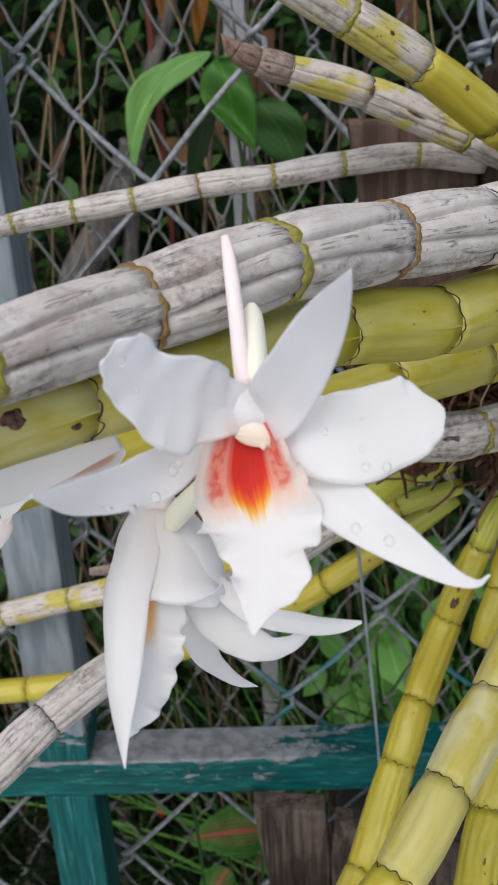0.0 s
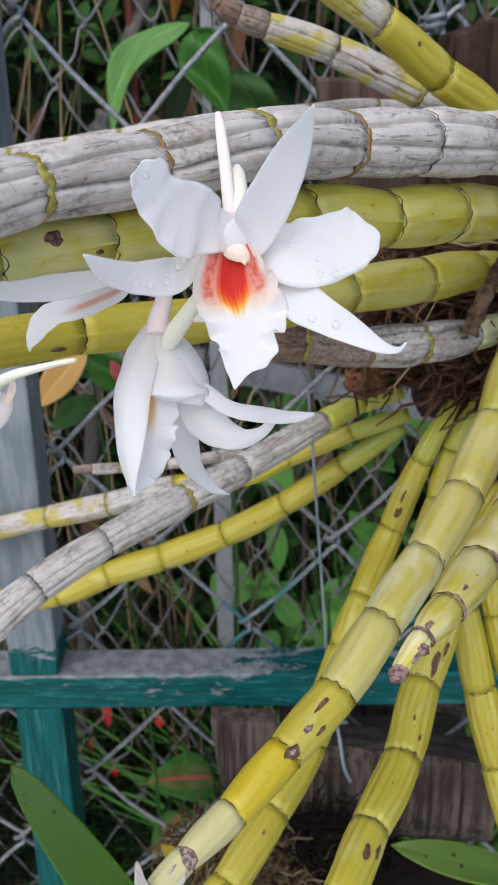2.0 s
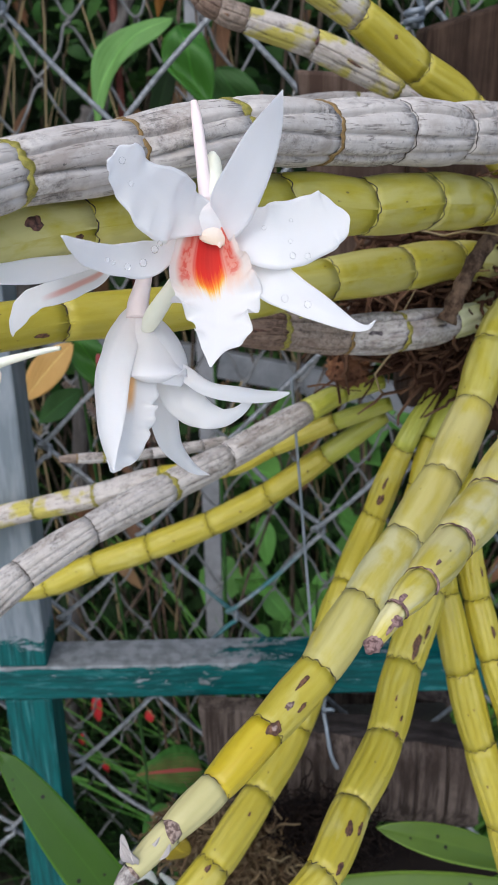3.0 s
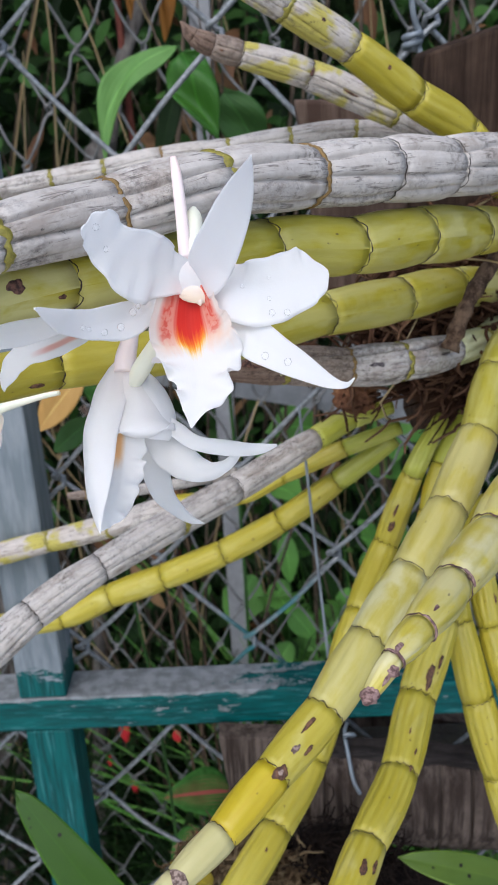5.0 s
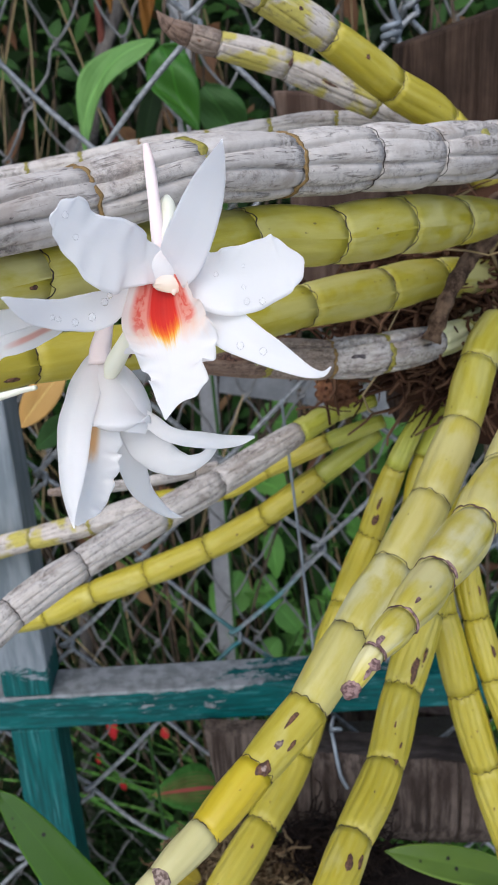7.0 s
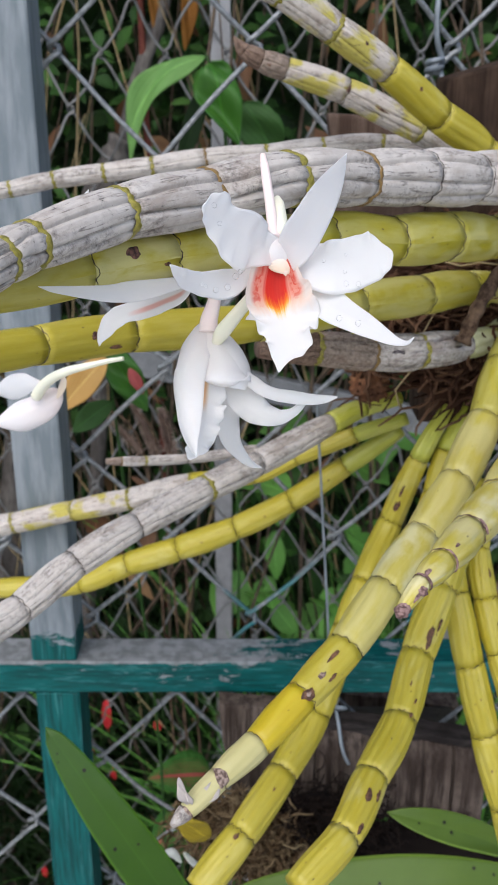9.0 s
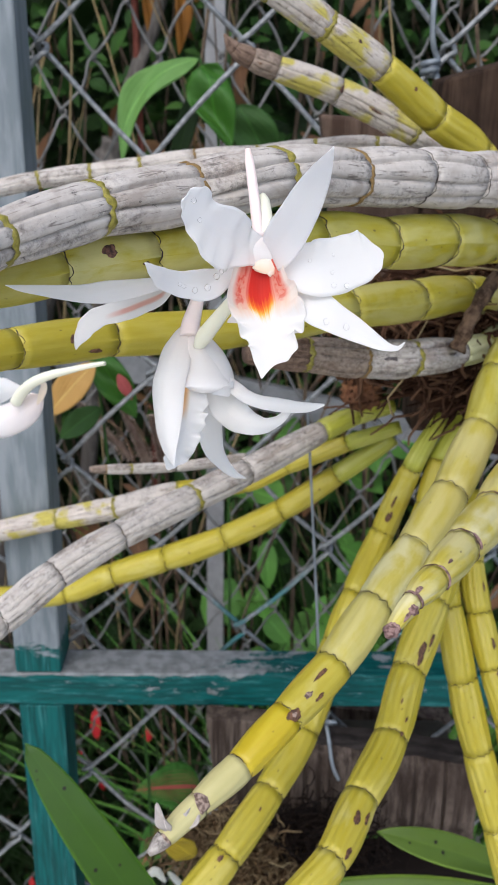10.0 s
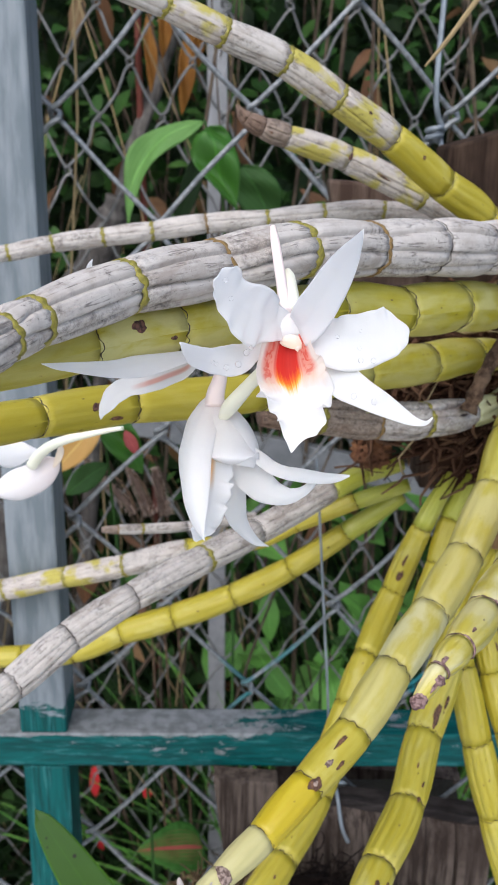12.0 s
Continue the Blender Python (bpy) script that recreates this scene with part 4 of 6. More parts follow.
def stalk(parent, at, name, rows, mat, label="", sides=18):
    """rows in millimetres as for a petal: x, y, z, radius."""
    d = np.array([r[:4] for r in rows], float) / 1000
    d[:, 2] += 1.25
    path, _ = spline(d, 8)
    v, f, u = tube(path[:, :3], np.maximum(path[:, 3], 0.0002), sides)
    run = len(path)
    uv = [(x[0], min(1.0, (i // (sides + 1)) / (run - 1))) for i, x in enumerate(u)]
    return child(name, mesh_of(name, local(v, at), f, mat, uv), parent, label)


def droplet(flower_top, at, place, normal, size):
    """A rain drop, a part of the petal that it lies on."""
    here = Vector(place) - Vector(at)
    parent = min(flower_top.children, key=lambda c: min((v.co - here).length for v in c.data.vertices))
    bm = bmesh.new()
    bmesh.ops.create_icosphere(bm, subdivisions=2, radius=1.0)
    q = Vector(normal).to_track_quat("Z", "Y").to_matrix()
    for v in bm.verts:
        v.co = q @ Vector((v.co.x * size, v.co.y * size * 1.1, (v.co.z * 0.24 if v.co.z > 0 else v.co.z * 0.02) * size)) + Vector(place) - Vector(at)
    return child("water_drop", bm_mesh("water_drop", bm, WATER, True), parent, "clear rain drop")


FLOWERS_GROUP = "orchid flowers"
AT = (0.0735, 0.2196, 1.2421)
flower = thing("orchid_flower", "open white orchid flower with a red throat, wet with rain", "orchid flower", FLOWERS_GROUP, at=AT)
petal(flower, AT, "lateral_sepal", [(74.4, 224, -13.6, 2.4, 3), (70, 222, -15.2, 1.8, 3), (67, 219, -16.8, 2, 3.2), (64, 214.6, -18.4, 3.2, 3.6), (60.5, 210, -18.7, 4.5, 4.2), (56.9, 204, -17.6, 4.1, 3.8), (53.7, 198, -16.1, 3.6, 3.2), (51, 191.5, -13.7, 2.9, 2.7), (49.2, 186, -10.9, 1.8, 1.7), (48.2, 182, -8.8, 0.8, 0.8), (47.8, 179.5, -7.7, 0.2, 0.2)], PETAL, cup=0.12, ruffle=0.07, waves=4, seed=5, jag=0.04)
petal(flower, AT, "lateral_sepal", [(77.6, 225, -13.2, 3.4, 3.4), (81.3, 221.5, -15.8, 4.8, 4.8), (84.9, 216, -19.4, 5.4, 5.4), (89, 209, -23.2, 4.9, 5.1), (93.5, 204.5, -25.7, 4.2, 4.3), (98.3, 199.5, -27.4, 3.3, 3.4), (103, 195, -29.1, 2.2, 2.2), (106.6, 192.5, -30.3, 1.2, 1.2), (109.2, 191, -30.2, 0.6, 0.6), (110.8, 190.6, -28.6, 0.15, 0.15)], PETAL, cup=0.16, ruffle=0.06, waves=3, seed=6, jag=0.02)
petal(flower, AT, "dorsal_sepal", [(75.8, 221, -14.2, 3.9, 4.1), (78.8, 214.1, -10.1, 4.6, 5.3), (81.3, 210.3, -5.4, 5.2, 5.6), (83.9, 206.4, -0.1, 4.8, 5.1), (86.6, 202.6, 5.9, 4.1, 4.3), (88.7, 198.7, 10.8, 2.9, 3), (90.1, 194.9, 14.6, 1.4, 1.5), (91, 191.5, 17.6, 0.1, 0.1)], PETAL, cup=0.10, ruffle=0.02, waves=3, seed=2)
petal(flower, AT, "petal", [(74.8, 221.4, -12.6, 3.4, 3.4), (80.1, 219, -12.4, 4.1, 4.8), (83.4, 216.4, -12.6, 4.8, 6.5), (87.7, 212.5, -13, 5.7, 8), (91.9, 211.5, -12.8, 6.3, 9.2), (95.7, 211, -12.4, 6.6, 8.8), (99, 210.8, -12, 7.2, 7.5), (101.7, 210.8, -11.5, 7.5, 6.3), (103.2, 210.9, -11.1, 6.4, 5.5), (104.7, 211, -10.7, 3.9, 4.6), (106.1, 211.2, -10.3, 2.1, 3.3), (107.2, 211.4, -10.1, 0.4, 0.7)], PETAL, cup=0.10, ruffle=0.07, waves=3, seed=3, jag=0.035, per=8)
petal(flower, AT, "petal", [(78.2, 218.8, -12.9, 2.6, 2.6), (75, 217.9, -11.5, 3.6, 4), (72.6, 216.4, -10.4, 4.4, 5), (70.8, 214.6, -9.4, 5.6, 5.9), (68.7, 212.4, -7.7, 8, 6.6), (67, 210, -6.2, 9.4, 7.1), (65, 208.3, -4.5, 9.3, 6.9), (63, 206.6, -2.9, 8.4, 6), (61.4, 205, -1.5, 7.3, 5.4), (59.8, 203.6, -0.2, 6.2, 5.6), (58.3, 202.2, 1.2, 5.1, 6.2), (57, 201, 2.4, 4.1, 6.1), (56.1, 200, 3.4, 3.1, 4.7), (55.6, 199, 4, 1.8, 2.7), (55.4, 198, 4.5, 0.7, 0.5)], PETAL, cup=0.12, ruffle=0.085, waves=2.4, seed=8, jag=0.05, per=8)
petal(flower, AT, "lip", [(75.4, 216.6, -12.4, 6.5, 6.5, 0.9), (75, 216.2, -16, 9, 9, 1.2), (74.8, 215, -19.4, 11, 11, 1.45), (74.9, 213.4, -22, 12.4, 12.4, 1.5), (75.3, 211.6, -24, 12.6, 12.6, 1.35), (75.8, 210, -25.5, 11.4, 11.4, 1.05), (76.2, 208, -26.9, 10.2, 10.2, 0.75), (76.5, 206, -28.3, 10.8, 9.2, 0.5), (76.7, 203.8, -29.8, 9.8, 7.8, 0.35), (76.7, 201.5, -31.3, 7.9, 6.1, 0.3), (76.6, 199, -32.7, 7.4, 5, 0.3), (76.3, 196.8, -34.2, 6, 3.8, 0.3), (75.9, 194.5, -35.9, 3.4, 2.4, 0.3), (75.5, 192.8, -37.3, 1.4, 1.3, 0.3), (75.3, 191.5, -38.6, 0.2, 0.2, 0.3)], LIP, "white ruffled lip with a red and orange throat", face=(0, -0.75, 0.65), cup=0.0, ruffle=0.24, waves=4.2, seed=19, jag=0.15, edge=3.4, nu=44, per=14, calm=0.36)
stalk(flower, AT, "pedicel", [(71.4, 246, 13.5, 0.8), (72, 244, 10, 1.3), (72.7, 239, 5.5, 1.45), (73.4, 233, 0.9, 1.5), (74.2, 225, -5.2, 1.6), (74.8, 220, -7.7, 1.6)], PINK, "blush pink stalk")
stalk(flower, AT, "spur", [(75.9, 241, 1.3, 0.9), (75.9, 239, -0.3, 2), (76, 234, -2.6, 2.4), (76.4, 228, -5, 2.4), (77, 221, -7.4, 2.2)], CREAM, "cream-green spur")
petal(flower, AT, "flower_base", [(77.4, 218, -7.4, 2, 2), (77.2, 216.9, -9, 3.8, 3.8), (76.9, 216.2, -10.8, 5, 5), (76.6, 215.9, -12.8, 5.6, 5.6), (76.3, 215.9, -14.6, 5.4, 5.4), (76.1, 216.6, -16.2, 4.6, 4.6)], HOOD, "blushed centre where the petals join", face=(0, -1, 0.38), cup=-0.10, seed=16, nu=20)
petal(flower, AT, "column", [(76.6, 215.9, -12.9, 2.4, 2.4), (76.5, 215.3, -13.5, 2.8, 2.8), (76.4, 214.9, -14.2, 3.1, 3.1), (76.3, 214.6, -15, 3.3, 3.3), (76.2, 214.5, -15.8, 3.3, 3.3), (76.1, 214.6, -16.4, 3.1, 3.1)], CAP, "cream toothed column cap", face=(0, -1, 0.38), cup=-0.24, ruffle=0.04, waves=2, seed=4, thick=0.0006, nu=20, jag=0.09)
petal(flower, AT, "column_tooth", [(77.5, 214.5, -15.8, 0.9, 0.9), (77.6, 214.3, -16.6, 0.6, 0.6), (77.7, 214.3, -17.2, 0.1, 0.1)], CAP, "cream tooth", cup=-0.1, seed=15)
for x, y, z, size in (
    (0.0975, 0.2070, 1.2321, 0.0007),
    (0.0936, 0.2070, 1.2355, 0.0005),
    (0.0941, 0.2070, 1.2322, 0.0007),
    (0.0877, 0.2077, 1.2384, 0.0005),
    (0.0937, 0.2077, 1.2400, 0.0004),
    (0.0970, 0.1991, 1.2230, 0.0008),
    (0.0921, 0.2027, 1.2235, 0.0008),
    (0.0955, 0.1994, 1.2202, 0.0005),
    (0.0615, 0.1962, 1.2334, 0.0008),
    (0.0585, 0.1926, 1.2334, 0.0007),
    (0.0636, 0.2020, 1.2351, 0.0008),
    (0.0648, 0.2023, 1.2363, 0.0006),
    (0.0561, 0.1886, 1.2352, 0.0005),
    (0.0581, 0.1991, 1.2542, 0.0007),
    (0.0595, 0.2002, 1.2494, 0.0006),
    (0.0552, 0.1872, 1.2360, 0.0005),
):
    droplet(flower, AT, (x, y, z), (0, -1, 0.38), size)

AT2 = (0.0548, 0.2405, 1.2123)
nodding = thing("orchid_flower", "nodding white orchid flower seen from its back and side", "orchid flower", FLOWERS_GROUP, at=AT2)
petal(nodding, AT2, "lip", [(55.2, 227, -52, 4.3, 3.2), (54.9, 224, -56.2, 5.3, 4.2), (54.6, 221, -58.9, 5.3, 4.8), (54.2, 218, -62.1, 4.8, 4.8), (53.2, 215, -65.2, 4.6, 4.8), (51.5, 212, -67.7, 3.9, 4.1), (50.2, 209, -69.3, 2.3, 2.5), (49.6, 207, -70.5, 0.6, 0.6)], PLAINLIP, "ruffled white lip with an orange mark", face=(0.3, -1, 0.1), cup=0.2, ruffle=0.25, waves=4.3, seed=22, jag=0.14, nu=20, per=9)
petal(nodding, AT2, "lateral_sepal", [(59.4, 231, -52, 3.9, 3.9), (59.4, 234.5, -63, 4.7, 4.4), (60, 238, -70.4, 4.4, 3.9), (61.4, 241, -78.1, 3.5, 3.3), (64.4, 244, -84, 2.4, 2.2), (68.1, 246, -88.4, 1.4, 1.3), (72.3, 247, -90.4, 0.1, 0.1)], PETAL, cup=-0.22, seed=23, face=(-0.2, -1, 0.3))
petal(nodding, AT2, "petal", [(61.7, 232, -52.5, 4.2, 4.2), (65.2, 229, -58.2, 4.9, 4.9), (68.7, 226.5, -60.9, 4.7, 4.9), (72.4, 224, -62.4, 3.6, 3.6), (76.6, 222, -62.6, 2.5, 2.5), (80.1, 221, -61.2, 1.7, 1.6), (82.6, 220.5, -59.2, 1.3, 1.2), (84.2, 220, -56.9, 1.0, 0.8), (84.6, 219.6, -55.4, 0.2, 0.2)], PETAL, cup=-0.25, ruffle=0.12, waves=4, seed=24, jag=0.03)
petal(nodding, AT2, "lateral_sepal", [(62.6, 231, -50, 1.9, 1.9), (68.3, 227, -52.5, 2.1, 2.1), (72.2, 223, -54.1, 2, 2), (76.4, 221, -54.9, 2, 2), (81.1, 220, -55.3, 2.1, 2.1), (85.7, 219, -55.6, 1.8, 1.8), (90.3, 218.5, -55.4, 1.3, 1.3), (94.2, 218.5, -54.7, 0.3, 0.3)], PETAL, cup=-0.25, ruffle=0.10, waves=5, seed=25, face=(0, -1, 0.6))
petal(nodding, AT2, "petal", [(58, 242, -40.5, 1.6, 1.6, 0.5), (60.6, 238, -43, 3.6, 3.6, 0.6), (63, 233.5, -46, 5, 4.8, 0.7), (64.6, 229, -49.2, 5.6, 4.8, 0.7), (65.2, 226, -52, 5.4, 4, 0.7), (64.8, 225, -54.6, 4, 2.2, 0.6)], PETAL, cup=0.0, ruffle=0.03, waves=2, seed=26, face=(-0.5, 1, -0.4), nu=18)
petal(nodding, AT2, "petal", [(55.2, 243, -38.6, 2.3, 2.3, 0.9), (56.4, 240, -41.4, 5.0, 5.0, 0.9), (57.8, 235, -44.4, 8.0, 7.8, 0.95), (59.1, 229, -47.1, 10.3, 9.3, 0.95), (59.8, 224.5, -48.9, 10.7, 10.0, 0.9), (60.1, 222.4, -50.6, 10.3, 9.8, 0.85), (60, 222.6, -52, 9.4, 8.8, 0.8), (59.7, 224.4, -53.4, 7.6, 7, 0.75)], HOOD, "broad blushed hood of the flower", face=(-0.15, 1, -0.4), cup=0.0, ruffle=0.02, waves=3, seed=27, jag=0.015, nu=22)
petal(nodding, AT2, "dorsal_sepal", [(53.5, 243.5, -38.6, 2.4, 2.4, 0.7), (51.9, 241, -41.1, 4.6, 4.4, 0.8), (50, 236, -43.8, 6.4, 5.8, 0.9), (48.8, 229, -46.5, 7.0, 6.3, 0.9), (48.2, 222, -50, 6.4, 6.1, 0.9), (48.4, 215, -53.8, 5.3, 5.7, 0.9), (49.2, 208, -57.4, 4.5, 4.8, 0.8), (50.5, 201, -60.2, 3.1, 3.1, 0.7), (51.8, 195, -61.7, 1.5, 1.4, 0.5), (52.9, 190, -62.6, 0.1, 0.1, 0.3)], HOOD, "long curved sepal", face=(0.35, 1, -0.3), cup=0.0, seed=28, nu=18)
stalk(nodding, AT2, "pedicel", [(59.2, 250.5, -16, 1.6), (57.4, 249, -26.6, 1.8), (56.7, 247, -30, 2), (55.7, 245, -33.9, 2.4), (54.6, 243.5, -37.7, 2.9), (54.4, 241.5, -41, 3)], PINK, "blush pink stalk")
stalk(nodding, AT2, "spur", [(72.6, 216.8, -18.4, 1.2), (70.4, 217.6, -21, 1.5), (67.4, 221.6, -25.6, 1.8), (64.4, 226.6, -30.4, 2), (61.6, 231.4, -35, 2.3), (58.9, 235.5, -39.5, 2.4), (57.2, 238, -43.2, 1.6)], CREAM, "cream-green spur")

AT3 = (0.0476, 0.234, 1.2283)
side_flower = thing("orchid_flower", "white orchid flower half hidden between two canes", "orchid flower", FLOWERS_GROUP, at=AT3)
petal(side_flower, AT3, "lip", [(49.3, 237, -24.8, 1.4, 1.4), (45.3, 239, -28, 2.9, 2.2), (40, 241, -30.8, 3.5, 2.9), (33.5, 244, -33.9, 3.2, 3.2), (27.9, 247, -36.6, 2.6, 3.6), (22.9, 250, -40, 2.6, 4), (19.7, 252, -43.8, 2.2, 2.4), (17.9, 253, -46.9, 0.9, 1.1), (17.3, 254, -48.9, 0.2, 0.2)], SIDELIP, "white lip with a dull red streak", cup=0.15, ruffle=0.10, waves=4, seed=31, jag=0.05, nu=18)
petal(side_flower, AT3, "dorsal_sepal", [(48.9, 236, -23.3, 1.5, 1.5), (44.3, 230, -22.8, 2.3, 1.9), (39.3, 223, -22.4, 3.1, 2.4), (33.9, 215.5, -21.9, 3.5, 2.9), (28.6, 208, -21, 2.7, 2.4), (23.8, 200.5, -19.2, 1.9, 1.9), (19.6, 194, -17.3, 1.3, 1.3), (16.4, 189, -15.8, 0.8, 0.8), (14.1, 185, -14.3, 0.1, 0.1)], PETAL, cup=0.12, seed=33)

AT4 = (0.0085, 0.3358, 1.1717)
low_flower = thing("orchid_flower", "white orchid flower on an arching stalk below the canes", "orchid flower", FLOWERS_GROUP, at=AT4)
petal(low_flower, AT4, "dorsal_sepal", [(-29.1, 368, -99.6, 1.1, 1.1), (-34.7, 372, -100.4, 3.2, 2.7), (-42.1, 378, -102.9, 6, 5.5), (-50.5, 384, -106.6, 6.1, 5.6), (-59.3, 390, -111, 0.9, 0.9)], PETAL, cup=-0.3, seed=42)
petal(low_flower, AT4, "petal", [(-19.7, 362, -101.3, 1.8, 1.8, 0.8), (-23.5, 364, -105.2, 6, 5, 0.9), (-29.6, 367, -110.1, 7.6, 7.6, 0.9), (-37.4, 371, -114.9, 8.6, 8.6, 0.9), (-47, 376, -119.7, 8.2, 8.2, 0.9), (-58.4, 382, -124.8, 1.1, 1.1, 0.8)], PINKHOOD, "white petal with a pink flush", face=(0, 1, -0.38), cup=0.0, seed=41)
petal(low_flower, AT4, "lateral_sepal", [(-18.7, 360, -92.1, 0.5, 0.5), (-17, 358, -94.6, 1.5, 1.5), (-18.3, 358, -98.9, 1.6, 1.6), (-21, 360, -103.8, 0.5, 0.5)], CAP, "withered cream tip", cup=0.2, seed=43)
stalk(low_flower, AT4, "pedicel", [(14, 334.5, -77, 0.9), (7.4, 338, -79.1, 1.1), (-3.1, 343, -82.9, 1.5), (-12.9, 349, -87.1, 2), (-21.4, 356, -92.5, 2.3), (-27.7, 362, -98.7, 2.6), (-32.1, 366, -104.9, 2.7)], CREAM, "pale green arching stalk")
TIP_AT = (0.014, 0.267, 1.243)
tip_bud = thing("orchid_bud", "small white bud tip above the grey cane", "orchid bud", at=TIP_AT)
petal(tip_bud, TIP_AT, "sepal", [(14.2, 268, -9, 1.4, 1.4), (13.6, 268, -4, 1.3, 1.3), (13.8, 267, -1.4, 0.9, 0.9), (14.8, 266, 0.8, 0.1, 0.1)], PETAL, cup=0.3, seed=44)


# ---- fence in front: square steel post and rail, flaking teal paint, chain link ----
def steel(name, label, lo, hi, mat, category, bevel=0.002, c=None):
    c = c or [(a + b) / 2 for a, b in zip(lo, hi)]
    ob = new(name, bm_mesh(name, box([a - x for a, x in zip(lo, c)], [b - x for b, x in zip(hi, c)], bevel), mat))
    ob.location = c
    return tagged(ob, label, category, kind="structure")


def chain_link(name, label, x0, cols, col, z0, rows, half, y, wire, mat, jitter, seed, d=None, bow=0.0, hook=0.9):
    """Flattened spirals hooked into one another; a part for each wire."""
    rng = random.Random(seed)
    top = thing(name, label, "chain-link fence", kind="structure", at=(x0, y, z0))
    d = d or wire * 1.05
    for c in range(cols):
        pts = []
        x = x0 + c * col
        jx, jz = rng.uniform(-jitter, jitter), rng.uniform(-jitter, jitter)
        for k in range(rows * 2 + 1):
            right = (k + c) % 2
            z = z0 + k * half + jz + rng.uniform(-jitter, jitter) * 0.5
            ex = x + (col + wire * 0.9 if right else -wire * 0.9) + jx * 0.3 + rng.gauss(0, bow * 0.4)
            sgn = 1 if right else -1
            e = wire * hook
            if pts:
                # slack in the straight run
                mid = (np.array(pts[-1]) + np.array((ex - sgn * e * 1.6, y - d * sgn, z - e * 1.5))) / 2
                pts.append(tuple(mid + (rng.gauss(0, bow), rng.gauss(0, bow), rng.gauss(0, bow * 0.6) - bow * 0.5)))
            # a short hook round the neighbour, front to back
            pts.append((ex - sgn * e * 1.6, y - d * sgn, z - e * 1.5))
            pts.append((ex - sgn * e * 0.1, y - d * sgn * 0.75, z - e * 0.6))
            pts.append((ex, y, z))
            pts.append((ex - sgn * e * 0.1, y + d * sgn * 0.75, z + e * 0.6))
            pts.append((ex - sgn * e * 1.6, y + d * sgn, z + e * 1.5))
        path, _ = spline(pts, 3)
        v, f, u = tube(path, [wire / 2] * len(path), 7)
        child("wire", mesh_of("wire", local(v, (x0, y, z0)), f, mat, u), top)
    return top


POST_C = (-0.0855, 0.595, 0.82)
steel("fence_post", "grey galvanised square post, teal paint flaking off its foot", (-0.1035, 0.5753, 0.8497), (-0.0675, 0.613, 2.0), PAINT_POST, "fence post", c=POST_C)
steel("fence_post", "square post painted teal below the rail", (-0.1035, 0.5753, -0.36), (-0.0675, 0.613, 0.8193), PAINT_POST, "fence post", c=POST_C)
steel("fence_rail", "square steel rail with flaking teal paint", (-1.1, 0.5748, 0.8195), (1.1, 0.6095, 0.8495), PAINT_BAR, "fence rail", c=(0.5168, 0.5925, 0.8345))
chain_link("chain_link_fence", "galvanised chain-link mesh tied behind the teal rail", -0.464, 16, 0.067, 0.422, 10, 0.0735, 0.622, 0.0038, MESHWIRE, 0.003, 4, bow=0.0015, hook=1.15)
steel("back_post", "light grey square steel post of the back fence", (0.019, 1.31, -0.36), (0.047, 1.338, 2.0), FARZINC, "fence post")
steel("back_post", "light grey square steel post of the back fence", (0.384, 1.31, -0.36), (0.428, 1.338, 0.807), FARZINC, "fence post")
for x0, x1 in ((-1.0, 0.0150), (0.0510, 1.1)):
    sagging = steel("back_rail", "sagging grey rail of the back fence, shade set in its colour", (x0, 1.315, 0.828), (x1, 1.335, 0.870), SHADERAIL, "fence rail", c=(0.033, 1.325, 0.849))
    sagging.rotation_euler.y = radians(12.1)

chain_link("chain_link_fence", "stretched chain-link mesh of the back fence", -0.987, 44, 0.043, -0.234, 15, 0.0705, 1.295, 0.0038, FARWIRE, 0.003, 8, bow=0.003, hook=1.5)


# ---- ground ----
def ground():
    n, v, f = 60, [], []
    xs = np.r_[np.linspace(-60, -3, 10), np.linspace(-2.6, 2.6, 41), np.linspace(3, 60, 10)]
    for y in xs + 1.0:
        for x in xs:
            near = math.exp(-((x * x + (y - 1) ** 2) / 30))
            v.append((x, y, -0.35 + 0.05 * near * noise.noise((x * 1.7, y * 1.7, 0)) + 0.015 * near * noise.noise((x * 7, y * 7, 3))))
    n = len(xs)
    for j in range(n - 1):
        for i in range(n - 1):
            f.append((j * n + i, j * n + i + 1, (j + 1) * n + i + 1, (j + 1) * n + i))
    tagged(new("ground", mesh_of("ground", v, f, SOIL)), "dark damp soil under the plants", "ground", kind="structure")


ground()
# Unseen pale slab, added to bounce fill light up into the petals.
tagged(new("pavement", bm_mesh("pavement", box((-9.0, -9.0, -0.42), (9.0, 0.46, -0.29), 0.01), BOUNCE_SLAB)), "unseen pale slab added before the fence to bounce fill light", "pavement", kind="structure")
# Added sheet: closes off sky behind the hedge, shade set in its colour.
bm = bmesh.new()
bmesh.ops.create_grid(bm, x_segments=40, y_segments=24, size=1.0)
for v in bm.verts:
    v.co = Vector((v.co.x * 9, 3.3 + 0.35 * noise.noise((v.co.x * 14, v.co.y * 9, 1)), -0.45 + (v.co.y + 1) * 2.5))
tagged(new("backdrop", bm_mesh("backdrop", bm, BACKING, True)), "plain sheet added behind the hedge against the sky, shade in its colour", "thicket", kind="structure")


